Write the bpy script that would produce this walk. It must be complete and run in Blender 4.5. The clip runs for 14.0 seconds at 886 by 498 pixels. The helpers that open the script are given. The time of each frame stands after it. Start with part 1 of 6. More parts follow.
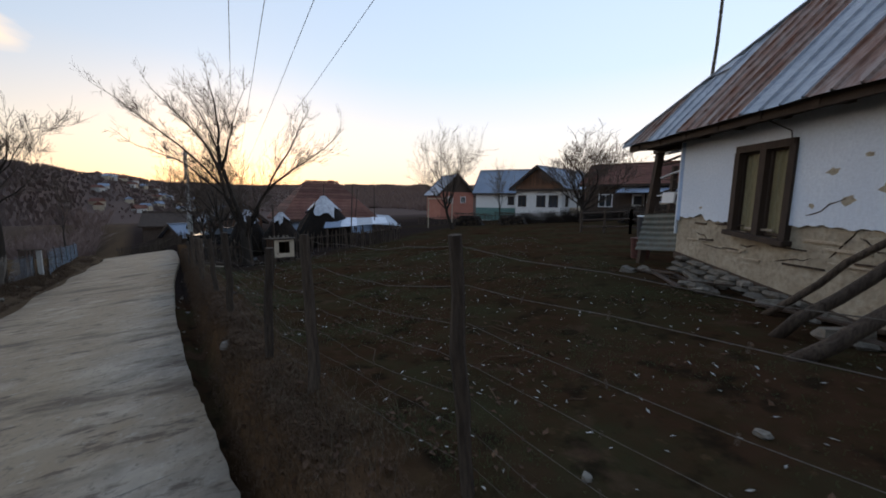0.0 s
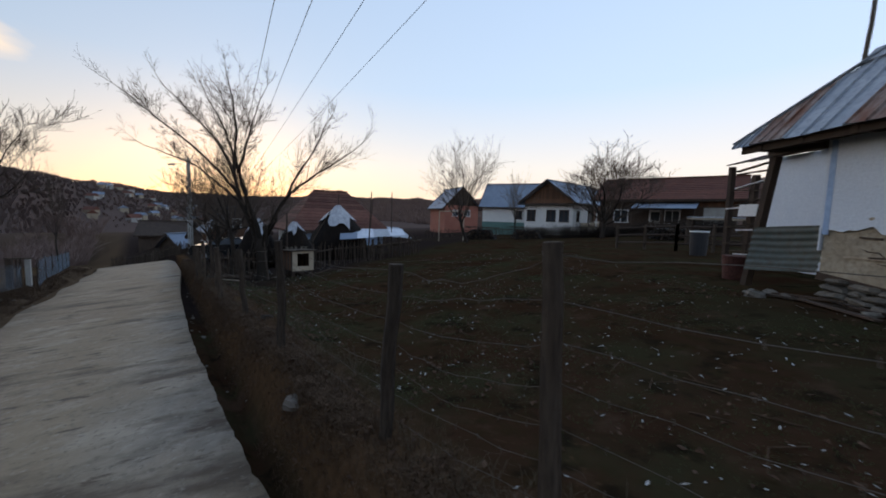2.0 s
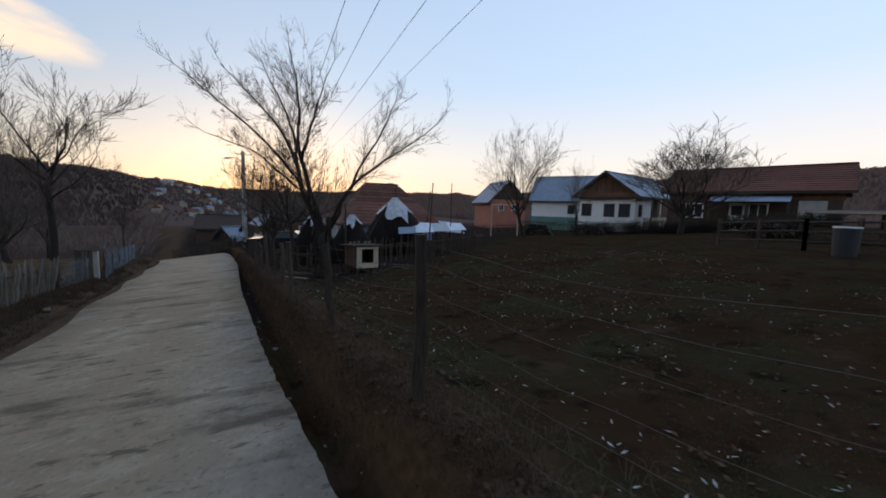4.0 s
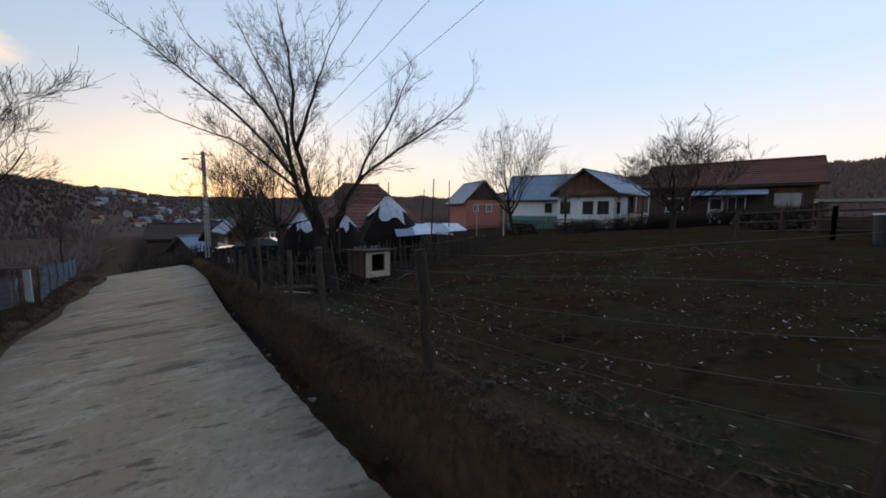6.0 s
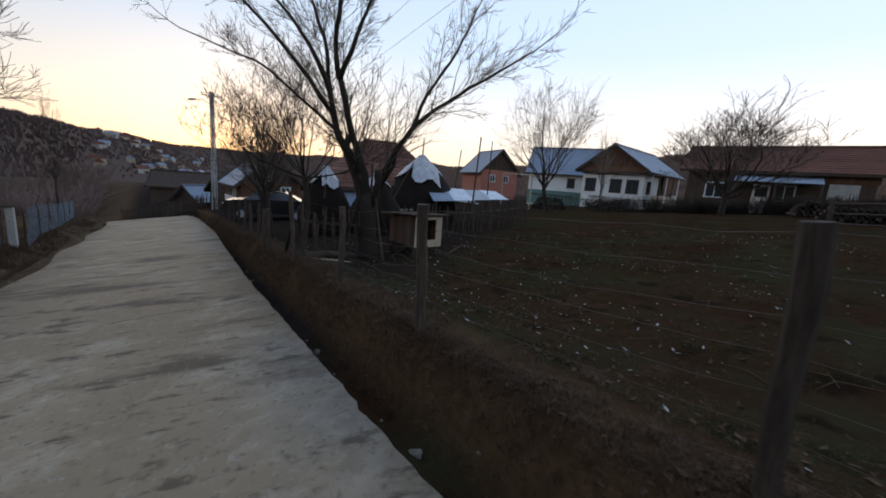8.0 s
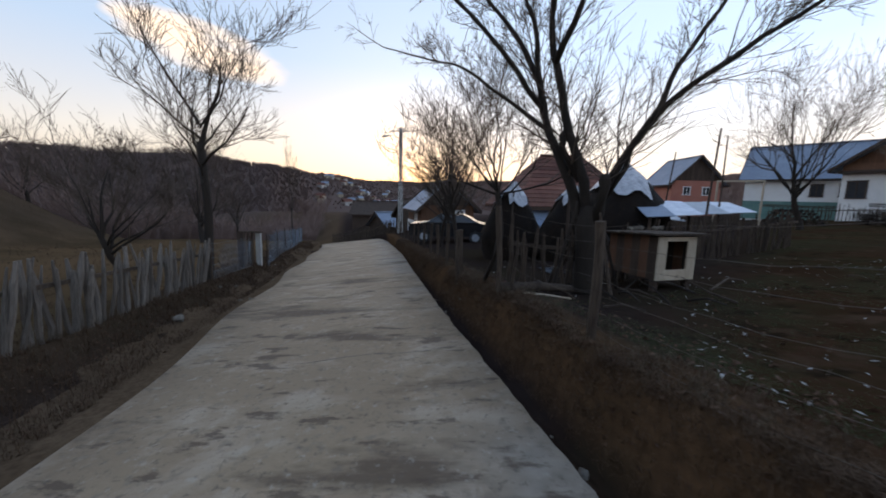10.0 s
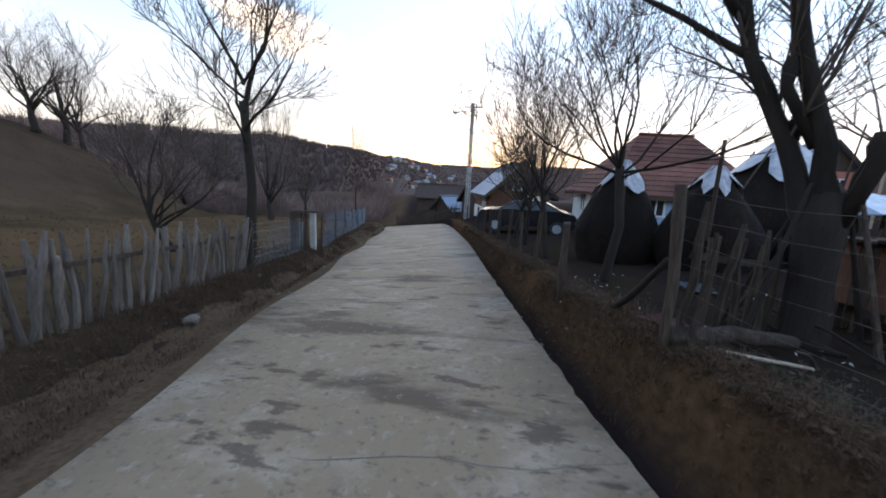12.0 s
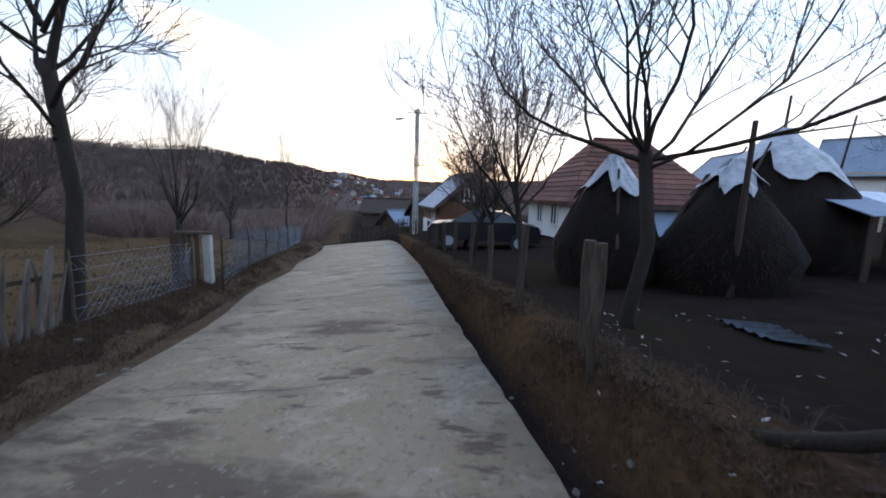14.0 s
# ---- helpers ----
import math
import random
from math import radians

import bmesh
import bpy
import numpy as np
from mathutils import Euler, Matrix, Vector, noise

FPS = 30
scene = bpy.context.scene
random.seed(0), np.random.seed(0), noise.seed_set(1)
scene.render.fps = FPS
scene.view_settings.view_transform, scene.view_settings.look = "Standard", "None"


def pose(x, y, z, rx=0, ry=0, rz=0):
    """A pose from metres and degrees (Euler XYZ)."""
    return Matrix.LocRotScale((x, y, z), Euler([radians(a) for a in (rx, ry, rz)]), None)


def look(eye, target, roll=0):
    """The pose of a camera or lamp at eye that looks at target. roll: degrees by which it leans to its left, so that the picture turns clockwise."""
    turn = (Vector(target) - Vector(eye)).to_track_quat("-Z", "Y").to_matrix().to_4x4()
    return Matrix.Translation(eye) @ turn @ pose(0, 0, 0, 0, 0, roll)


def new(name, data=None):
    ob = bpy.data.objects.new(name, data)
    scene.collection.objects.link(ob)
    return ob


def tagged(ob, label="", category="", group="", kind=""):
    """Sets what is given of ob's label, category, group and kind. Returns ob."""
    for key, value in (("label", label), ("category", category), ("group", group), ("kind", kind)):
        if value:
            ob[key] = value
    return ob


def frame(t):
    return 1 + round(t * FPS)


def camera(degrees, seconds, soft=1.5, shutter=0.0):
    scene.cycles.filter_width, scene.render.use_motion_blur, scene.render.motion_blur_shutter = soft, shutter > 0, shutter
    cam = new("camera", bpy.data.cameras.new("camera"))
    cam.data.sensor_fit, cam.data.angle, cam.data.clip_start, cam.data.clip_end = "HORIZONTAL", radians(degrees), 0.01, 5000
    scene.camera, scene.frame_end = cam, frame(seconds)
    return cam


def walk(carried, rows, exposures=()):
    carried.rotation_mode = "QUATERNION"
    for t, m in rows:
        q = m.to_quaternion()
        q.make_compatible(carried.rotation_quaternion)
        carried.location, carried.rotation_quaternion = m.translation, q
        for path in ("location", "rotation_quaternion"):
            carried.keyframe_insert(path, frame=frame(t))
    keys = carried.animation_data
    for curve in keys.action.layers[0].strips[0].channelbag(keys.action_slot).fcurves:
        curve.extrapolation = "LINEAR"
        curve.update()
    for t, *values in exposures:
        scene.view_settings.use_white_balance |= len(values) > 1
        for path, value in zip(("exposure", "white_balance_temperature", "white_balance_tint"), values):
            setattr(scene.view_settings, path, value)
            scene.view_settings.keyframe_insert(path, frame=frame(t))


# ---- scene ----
cam = camera(100.0, 14.0, 1.8, 0.3)
METRES, EYE, TILT, LEAN, TURN = 16.0, 1.55, 0.0, 1.2, 0.0
ROWS = [
    (0.0, 0.0, 0.0, 0.0, 0.26, -7.35, -1.98),
    (0.5, -0.0207, 0.0215, -0.0006, -1.14, -7.71, -3.37),
    (1.0, -0.0462, 0.0409, -0.0028, -8.29, -6.46, -1.96),
    (1.5, -0.0684, 0.0639, -0.0083, -4.3, -4.75, -1.01),
    (2.0, -0.0937, 0.0871, -0.0131, -0.33, -5.17, -2.89),
    (2.5, -0.1168, 0.1104, -0.0154, 1.53, -5.98, -3.61),
    (3.0, -0.1369, 0.1357, -0.0174, 5.79, -5.71, -2.73),
    (5.5, -0.2659, 0.2582, -0.0369, 2.41, -7.04, -2.96),
    (6.0, -0.295, 0.2838, -0.0402, -0.08, -5.56, -1.52),
    (6.5, -0.3183, 0.3141, -0.0467, 2.99, -6.13, -1.13),
    (7.0, -0.3436, 0.34, -0.0519, 2.44, -6.28, -3.54),
    (7.5, -0.3676, 0.372, -0.0572, -0.07, -9.49, -4.88),
    (8.0, -0.3875, 0.4012, -0.0594, 0.75, -10.34, -5.62),
    (8.5, -0.4114, 0.4258, -0.0631, 0.96, -9.81, -4.85),
    (9.0, -0.4308, 0.4515, -0.0684, 9.23, -8.66, -3.82),
    (11.5, -0.5354, 0.5862, -0.0874, 33.86, -10.67, -2.67),
    (12.0, -0.5574, 0.6177, -0.0901, 34.78, -11.51, -3.88),
    (12.5, -0.5782, 0.6497, -0.0918, 33.59, -12.94, -1.94),
    (13.0, -0.5954, 0.6847, -0.0947, 34.12, -11.95, -2.1),
    (13.5, -0.6188, 0.7182, -0.1003, 28.17, -10.67, -4.55),
    (14.0, -0.6372, 0.7537, -0.1048, 26.76, -8.83, -2.95),
]
EXPO = [(0.0, 0.0, 7050, 13), (1.0, -0.06, 6980, 12), (2.0, -0.16, 6800, 12), (6.6, -0.18, 6850, 12), (8.0, 0.06, 7050, 13), (9.0, 0.0, 7020, 15), (11.3, 0.64, 6500, 12), (12.5, 0.78, 6440, 12), (14.0, 0.78, 6360, 12)]
walk(cam, [(t, pose(0, 0, EYE, TILT, LEAN, TURN) @ pose(METRES * x, METRES * y, METRES * z, 90 + pitch, roll, yaw)) for t, x, y, z, yaw, pitch, roll in ROWS], EXPO)

# ---- world and sun ----
world = bpy.data.worlds.new("dusk_sky")
scene.world = world
world.use_nodes = True
wn = world.node_tree
sky = wn.nodes.new("ShaderNodeTexSky")
sky.sky_type = "NISHITA"
sky.sun_disc = False
sky.sun_elevation = radians(3.0)
sky.sun_rotation = radians(-30.0)
sky.altitude = 400.0
sky.air_density, sky.dust_density, sky.ozone_density = 1.0, 1.0, 2.0
bg = wn.nodes["Background"]
bg.inputs["Strength"].default_value = 0.06
wn.links.new(sky.outputs[0], bg.inputs["Color"])
# pale clear air of dusk over the whole dome: peach low down, soft blue above
dome_co, dome_xyz, dome_ramp, dome_bg, dome_add = [wn.nodes.new("ShaderNode" + k) for k in ("TexCoord", "SeparateXYZ", "ValToRGB", "Background", "AddShader")]
wn.links.new(dome_co.outputs["Generated"], dome_xyz.inputs[0])
wn.links.new(dome_xyz.outputs["Z"], dome_ramp.inputs[0])
stops = dome_ramp.color_ramp.elements
stops[0].position, stops[0].color = 0.0, (0.74, 0.6, 0.5, 1)
stops[1].position, stops[1].color = 1.0, (0.29, 0.46, 0.77, 1)
for place, colour in ((0.12, (0.72, 0.68, 0.66, 1)), (0.3, (0.47, 0.61, 0.8, 1))):
    stops.new(place).color = colour
wn.links.new(dome_ramp.outputs[0], dome_bg.inputs["Color"])
# the clear north-east is paler than the west
dome_dot, dome_gain = wn.nodes.new("ShaderNodeVectorMath"), wn.nodes.new("ShaderNodeMapRange")
dome_dot.operation = "DOT_PRODUCT"
dome_dot.inputs[1].default_value = (0.87, 0.5, 0.0)
wn.links.new(dome_co.outputs["Generated"], dome_dot.inputs[0])
wn.links.new(dome_dot.outputs["Value"], dome_gain.inputs[0])
for port, amount in ((1, -0.4), (2, 1.0), (3, 0.94), (4, 1.5)):
    dome_gain.inputs[port].default_value = amount
wn.links.new(dome_gain.outputs[0], dome_bg.inputs["Strength"])
wn.links.new(bg.outputs[0], dome_add.inputs[0])
wn.links.new(dome_bg.outputs[0], dome_add.inputs[1])
wn.links.new(dome_add.outputs[0], wn.nodes["World Output"].inputs["Surface"])
SUN_AZ = radians(30.0)
sun = new("sun", bpy.data.lights.new("sun", "SUN"))
sun.data.energy, sun.data.angle, sun.data.color = 0.5, radians(40.0), (1.0, 0.85, 0.7)
sun.matrix_world = look((-math.sin(SUN_AZ) * 50, math.cos(SUN_AZ) * 50, 8), (0, 0, 0))

# ---- materials ----


def material(name, colours, rough=0.9, metal=0.0, grain=40.0, patch=1.5, bump=0.3, stretch=(1, 1, 1), spec=0.3, vary=0.0, coat=0.0):
    """A surface of three colours, mixed by a broad and a fine noise, with fine relief."""
    m = bpy.data.materials.new(name)
    m.use_nodes = True
    n, k = m.node_tree.nodes, m.node_tree.links
    b = n["Principled BSDF"]
    co = n.new("ShaderNodeTexCoord")
    mp = n.new("ShaderNodeMapping")
    mp.inputs["Scale"].default_value = stretch
    k.new(co.outputs["Object"], mp.inputs["Vector"])
    big, fine = n.new("ShaderNodeTexNoise"), n.new("ShaderNodeTexNoise")
    for node, sc, de in ((big, patch, 4.0), (fine, grain, 6.0)):
        node.inputs["Scale"].default_value, node.inputs["Detail"].default_value = sc, de
        node.inputs["Roughness"].default_value = 0.6
        k.new(mp.outputs[0], node.inputs["Vector"])
    ramp = n.new("ShaderNodeValToRGB")
    ramp.color_ramp.elements[0].position, ramp.color_ramp.elements[1].position = 0.36, 0.66
    ramp.color_ramp.elements[0].color, ramp.color_ramp.elements[1].color = (*colours[0], 1), (*colours[1], 1)
    k.new(big.outputs["Fac"], ramp.inputs[0])
    ramp2 = n.new("ShaderNodeValToRGB")
    ramp2.color_ramp.elements[0].position, ramp2.color_ramp.elements[1].position = 0.42, 0.72
    k.new(fine.outputs["Fac"], ramp2.inputs[0])
    mix = n.new("ShaderNodeMix")
    mix.data_type = "RGBA"
    k.new(ramp2.outputs[0], mix.inputs[0])
    k.new(ramp.outputs[0], mix.inputs[6])
    mix.inputs[7].default_value = (*colours[2], 1)
    out = mix.outputs[2]
    if vary:
        info, hsv = n.new("ShaderNodeObjectInfo"), n.new("ShaderNodeHueSaturation")
        rng = n.new("ShaderNodeMapRange")
        rng.inputs[3].default_value, rng.inputs[4].default_value = 1 - vary, 1 + vary
        k.new(info.outputs["Random"], rng.inputs[0])
        k.new(rng.outputs[0], hsv.inputs["Value"])
        k.new(out, hsv.inputs["Color"])
        out = hsv.outputs[0]
    k.new(out, b.inputs["Base Color"])
    b.inputs["Roughness"].default_value, b.inputs["Metallic"].default_value = rough, metal
    b.inputs["Specular IOR Level"].default_value = spec
    if bump:
        bp = n.new("ShaderNodeBump")
        bp.inputs["Strength"].default_value, bp.inputs["Distance"].default_value = bump, 0.03
        k.new(fine.outputs["Fac"], bp.inputs["Height"])
        k.new(bp.outputs[0], b.inputs["Normal"])
    return m


M_CONCRETE = material("road_concrete", [(0.215, 0.1552, 0.096), (0.3031, 0.2261, 0.1464), (0.2314, 0.1679, 0.104)], 0.85, grain=9, patch=0.7, bump=0.35)
M_MUDFILM = material("dried_mud", [(0.11, 0.09, 0.075), (0.17, 0.145, 0.12), (0.14, 0.115, 0.095)], 0.95, grain=30, patch=3)
M_GROUND = material("soil_and_turf", [(0.034, 0.0185, 0.0107), (0.0455, 0.0239, 0.014), (0.0279, 0.0185, 0.0089)], 1.0, grain=6, patch=0.35, bump=0.9, spec=0.0)


def layered(m, colour, scale, lo, hi, stretch=(1, 1, 1), turn=0.0, detail=5.0, strength=1.0):
    """Lays one more colour over a material where a stretched noise is high."""
    n, k = m.node_tree.nodes, m.node_tree.links
    b = n["Principled BSDF"]
    src = b.inputs["Base Color"].links[0].from_socket
    co, rot, mp = n.new("ShaderNodeTexCoord"), n.new("ShaderNodeVectorRotate"), n.new("ShaderNodeMapping")
    rot.rotation_type = "Z_AXIS"
    rot.inputs["Angle"].default_value = turn
    mp.inputs["Scale"].default_value = stretch
    k.new(co.outputs["Object"], rot.inputs["Vector"])
    k.new(rot.outputs[0], mp.inputs["Vector"])
    no, ramp, mixer = n.new("ShaderNodeTexNoise"), n.new("ShaderNodeValToRGB"), n.new("ShaderNodeMix")
    no.inputs["Scale"].default_value, no.inputs["Detail"].default_value = scale, detail
    no.inputs["Roughness"].default_value = 0.62
    k.new(mp.outputs[0], no.inputs["Vector"])
    e = ramp.color_ramp.elements
    e[0].position, e[1].position = lo, hi
    e[0].color, e[1].color = (0, 0, 0, 1), (strength, strength, strength, 1)
    k.new(no.outputs["Fac"], ramp.inputs[0])
    mixer.data_type = "RGBA"
    k.new(ramp.outputs[0], mixer.inputs[0])
    k.new(src, mixer.inputs[6])
    mixer.inputs[7].default_value = (*colour, 1)
    k.new(mixer.outputs[2], b.inputs["Base Color"])
    return mixer


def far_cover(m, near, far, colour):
    """Another land cover from a distance on: leafless woodland floor on the hills, with haze put into its colour."""
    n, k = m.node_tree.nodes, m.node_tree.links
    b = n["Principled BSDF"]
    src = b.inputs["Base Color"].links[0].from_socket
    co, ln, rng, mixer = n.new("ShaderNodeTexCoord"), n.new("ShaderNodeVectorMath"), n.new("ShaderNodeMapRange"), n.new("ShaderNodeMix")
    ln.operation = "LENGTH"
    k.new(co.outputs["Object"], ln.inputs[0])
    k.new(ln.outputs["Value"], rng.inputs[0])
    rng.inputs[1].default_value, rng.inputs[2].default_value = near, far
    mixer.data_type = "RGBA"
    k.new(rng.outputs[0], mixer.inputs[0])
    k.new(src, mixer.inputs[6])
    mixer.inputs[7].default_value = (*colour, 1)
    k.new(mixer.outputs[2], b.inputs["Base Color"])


def field_cover(m, colour, colour2, a=-4.6, z=-6.2, scale=0.25, back=None, across=(0.805, 0.593, 0)):
    """Another cover across the road's direction: from a to z metres right of the start it takes over; back: where it ends."""
    n, k = m.node_tree.nodes, m.node_tree.links
    b = n["Principled BSDF"]
    src = b.inputs["Base Color"].links[0].from_socket
    co, dot, rng, mixer, no, tone = [n.new("ShaderNode" + q) for q in ("TexCoord", "VectorMath", "MapRange", "Mix", "TexNoise", "Mix")]
    dot.operation = "DOT_PRODUCT"
    dot.inputs[1].default_value = across
    k.new(co.outputs["Object"], dot.inputs[0])
    k.new(co.outputs["Object"], no.inputs["Vector"])
    no.inputs["Scale"].default_value, no.inputs["Detail"].default_value = scale, 8.0
    k.new(dot.outputs["Value"], rng.inputs[0])
    rng.inputs[1].default_value, rng.inputs[2].default_value = a, z
    fac = rng.outputs[0]
    if back:
        rng2, mul = n.new("ShaderNodeMapRange"), n.new("ShaderNodeMath")
        k.new(dot.outputs["Value"], rng2.inputs[0])
        rng2.inputs[1].default_value, rng2.inputs[2].default_value = back[1], back[0]
        mul.operation = "MULTIPLY"
        k.new(fac, mul.inputs[0])
        k.new(rng2.outputs[0], mul.inputs[1])
        fac = mul.outputs[0]
    mixer.data_type = tone.data_type = "RGBA"
    k.new(no.outputs["Fac"], tone.inputs[0])
    tone.inputs[6].default_value, tone.inputs[7].default_value = (*colour, 1), (*colour2, 1)
    k.new(fac, mixer.inputs[0])
    k.new(src, mixer.inputs[6])
    k.new(tone.outputs[2], mixer.inputs[7])
    k.new(mixer.outputs[2], b.inputs["Base Color"])


ROAD_TURN = -math.atan2(0.805, -0.593)
field_cover(M_CONCRETE, (0.1308, 0.1098, 0.084), (0.3488, 0.2969, 0.2335), -1.3, -0.4, 6.0)
layered(M_CONCRETE, (0.2247, 0.1617, 0.1015), 0.35, 0.42, 0.6, turn=ROAD_TURN)
layered(M_CONCRETE, (0.3531, 0.3038, 0.2365), 6.0, 0.57, 0.74, turn=ROAD_TURN, detail=9, strength=0.6)
layered(M_CONCRETE, (0.3745, 0.3018, 0.2219), 1.6, 0.52, 0.66, (1.0, 0.6, 1), ROAD_TURN, 11, 0.6)
layered(M_CONCRETE, (0.1605, 0.1274, 0.0946), 9.0, 0.56, 0.68, (1, 1, 1), ROAD_TURN, 9, 0.6)
layered(M_CONCRETE, (0.0696, 0.0461, 0.0292), 0.75, 0.56, 0.65, (1.5, 0.42, 1), ROAD_TURN + 0.35, 8, 0.8)
layered(M_CONCRETE, (0.0749, 0.05, 0.0335), 3.2, 0.575, 0.64, (1.5, 0.5, 1), ROAD_TURN + 0.35, 6, 0.8)
layered(M_CONCRETE, (0.09, 0.07, 0.052), 15.0, 0.57, 0.66, (1, 1, 1), 0.0, 7, 0.6)
layered(M_CONCRETE, (0.36, 0.32, 0.26), 11.0, 0.6, 0.7, (1, 1, 1), 1.0, 8, 0.45)
layered(M_GROUND, (0.0288, 0.0135, 0.0081), 0.5, 0.5, 0.66)
layered(M_GROUND, (0.031, 0.032, 0.016), 0.55, 0.46, 0.6, detail=10, strength=0.65)
layered(M_GROUND, (0.011, 0.0085, 0.006), 2.6, 0.54, 0.64, detail=10, strength=0.75)
layered(M_GROUND, (0.066, 0.039, 0.025), 1.7, 0.58, 0.68, detail=11, strength=0.6)
layered(M_GROUND, (0.0828, 0.048, 0.0261), 7.0, 0.63, 0.74, detail=8, strength=0.6)
# bare dark soil round the haystacks
field_cover(M_GROUND, (0.014, 0.0098, 0.0085), (0.036, 0.0255, 0.0215), 9.6, 11.4, 3.0, across=(-0.95, 0.31, 0))
field_cover(M_GROUND, (0.02, 0.012, 0.007), (0.122, 0.068, 0.036), 0.28, 0.42, 11.0, (0.78, 1.1))
field_cover(M_GROUND, (0.0582, 0.042, 0.0212), (0.121, 0.071, 0.0396))
# browner slope above the flat field
field_cover(M_GROUND, (0.04, 0.03, 0.02), (0.078, 0.054, 0.037), -18.0, -25.0, 0.5)
layered(M_GROUND, (0.032, 0.024, 0.014), 0.16, 0.5, 0.62, detail=9, strength=0.6)
# hill floor: haze in the colour, kept darker to match the upright sprays' shade
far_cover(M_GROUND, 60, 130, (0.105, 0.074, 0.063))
M_BARK = material("bark", [(0.0198, 0.0139, 0.0106), (0.036, 0.0267, 0.0202), (0.0248, 0.0197, 0.0146)], 0.95, grain=40, patch=4, bump=0.8, stretch=(1, 1, 0.25))
M_TWIG = material("twigs", [(0.075, 0.055, 0.042), (0.1, 0.075, 0.055), (0.085, 0.06, 0.05)], 0.9, bump=0)
M_TWIGPALE = material("pale_twigs", [(0.14, 0.115, 0.09), (0.18, 0.15, 0.12), (0.15, 0.12, 0.1)], 0.9, bump=0)
M_POST = material("weathered_post_wood", [(0.0527, 0.0365, 0.0258), (0.102, 0.0745, 0.0544), (0.0255, 0.0167, 0.0116)], 0.95, grain=45, patch=7, bump=1.0, stretch=(1, 1, 0.12), vary=0.25)
M_DARKWOOD = material("dark_wood", [(0.045, 0.03, 0.022), (0.075, 0.05, 0.037), (0.055, 0.038, 0.028)], 0.85, grain=50, patch=3, stretch=(1, 1, 0.15), bump=0.5, vary=0.2)
M_BROWNBOARD = material("brown_boards", [(0.12, 0.06, 0.035), (0.17, 0.085, 0.05), (0.1, 0.05, 0.03)], 0.85, grain=40, patch=2, stretch=(1, 1, 0.15), vary=0.2)
M_PALEBOARD = material("pale_boards", [(0.42, 0.34, 0.25), (0.5, 0.42, 0.32), (0.36, 0.28, 0.2)], 0.85, grain=40, patch=2, stretch=(1, 1, 0.15), vary=0.15)
M_LIME = material("blue_white_limewash", [(0.62, 0.68, 0.76), (0.7, 0.75, 0.81), (0.58, 0.63, 0.7)], 0.95, grain=25, patch=1.2, bump=0.3)
M_WHITE = material("white_plaster", [(0.7, 0.69, 0.67), (0.78, 0.77, 0.75), (0.64, 0.62, 0.6)], 0.95, grain=15, patch=1.0, bump=0.2)
M_CLAY = material("clay_render", [(0.33, 0.275, 0.2), (0.43, 0.37, 0.28), (0.25, 0.2, 0.145)], 0.95, grain=14, patch=2.2, bump=0.8)
M_STONE = material("field_stone", [(0.1425, 0.1241, 0.1015), (0.2025, 0.1788, 0.147), (0.105, 0.0876, 0.07)], 0.95, grain=20, patch=3, bump=0.6, vary=0.2)
M_TIN = material("galvanised_sheet", [(0.27, 0.295, 0.33), (0.36, 0.385, 0.42), (0.2, 0.22, 0.25)], 0.55, 0.15, grain=12, patch=1.2, bump=0.1, spec=0.5)
M_RUST = material("rusty_sheet", [(0.2, 0.085, 0.05), (0.34, 0.29, 0.26), (0.13, 0.062, 0.043)], 0.75, 0.15, grain=9, patch=2.4, bump=0.2, stretch=(0.7, 2.5, 0.7))
M_BLUEROOF = material("blue_grey_roof_sheet", [(0.17, 0.21, 0.27), (0.23, 0.27, 0.33), (0.14, 0.17, 0.22)], 0.65, 0.0, grain=8, patch=0.8, bump=0.1)
M_TILE = material("clay_roof_tile", [(0.123, 0.0495, 0.035), (0.1722, 0.081, 0.056), (0.0738, 0.0324, 0.027)], 0.9, grain=14, patch=1.2, bump=0.4, vary=0.3)
M_OLDTILE = material("old_red_roof", [(0.125, 0.046, 0.03), (0.16, 0.064, 0.042), (0.085, 0.036, 0.028)], 0.9, grain=6, patch=0.7, bump=0.5, vary=0.14)
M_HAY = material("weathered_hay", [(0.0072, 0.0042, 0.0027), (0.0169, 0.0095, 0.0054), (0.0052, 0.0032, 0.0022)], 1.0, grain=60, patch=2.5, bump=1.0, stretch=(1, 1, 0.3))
M_SHEET = material("white_plastic_sheet", [(0.5, 0.53, 0.58), (0.62, 0.64, 0.68), (0.36, 0.4, 0.47)], 0.5, grain=6, patch=2, bump=0.3)
M_BLUEWALL = material("blue_plaster", [(0.3, 0.42, 0.62), (0.38, 0.5, 0.68), (0.27, 0.37, 0.55)], 0.9, grain=12, patch=1)
M_PINK = material("pink_plaster", [(0.36, 0.14, 0.1), (0.42, 0.18, 0.13), (0.32, 0.12, 0.09)], 0.9, grain=12, patch=1)
M_GREEN = material("green_painted_boards", [(0.1, 0.2, 0.18), (0.15, 0.26, 0.23), (0.08, 0.15, 0.14)], 0.8, grain=20, patch=2)
M_CURTAIN = material("yellowed_curtain", [(0.27, 0.22, 0.12), (0.33, 0.275, 0.16), (0.22, 0.175, 0.1)], 0.9, grain=30, patch=3, stretch=(1, 3, 0.3))
M_WIRE = material("galvanised_wire", [(0.0924, 0.0731, 0.0576), (0.132, 0.1071, 0.084), (0.066, 0.0479, 0.036)], 0.75, 0.2, bump=0)
M_CABLE = material("black_cable", [(0.03, 0.03, 0.035), (0.04, 0.04, 0.045), (0.03, 0.03, 0.03)], 0.7, bump=0)
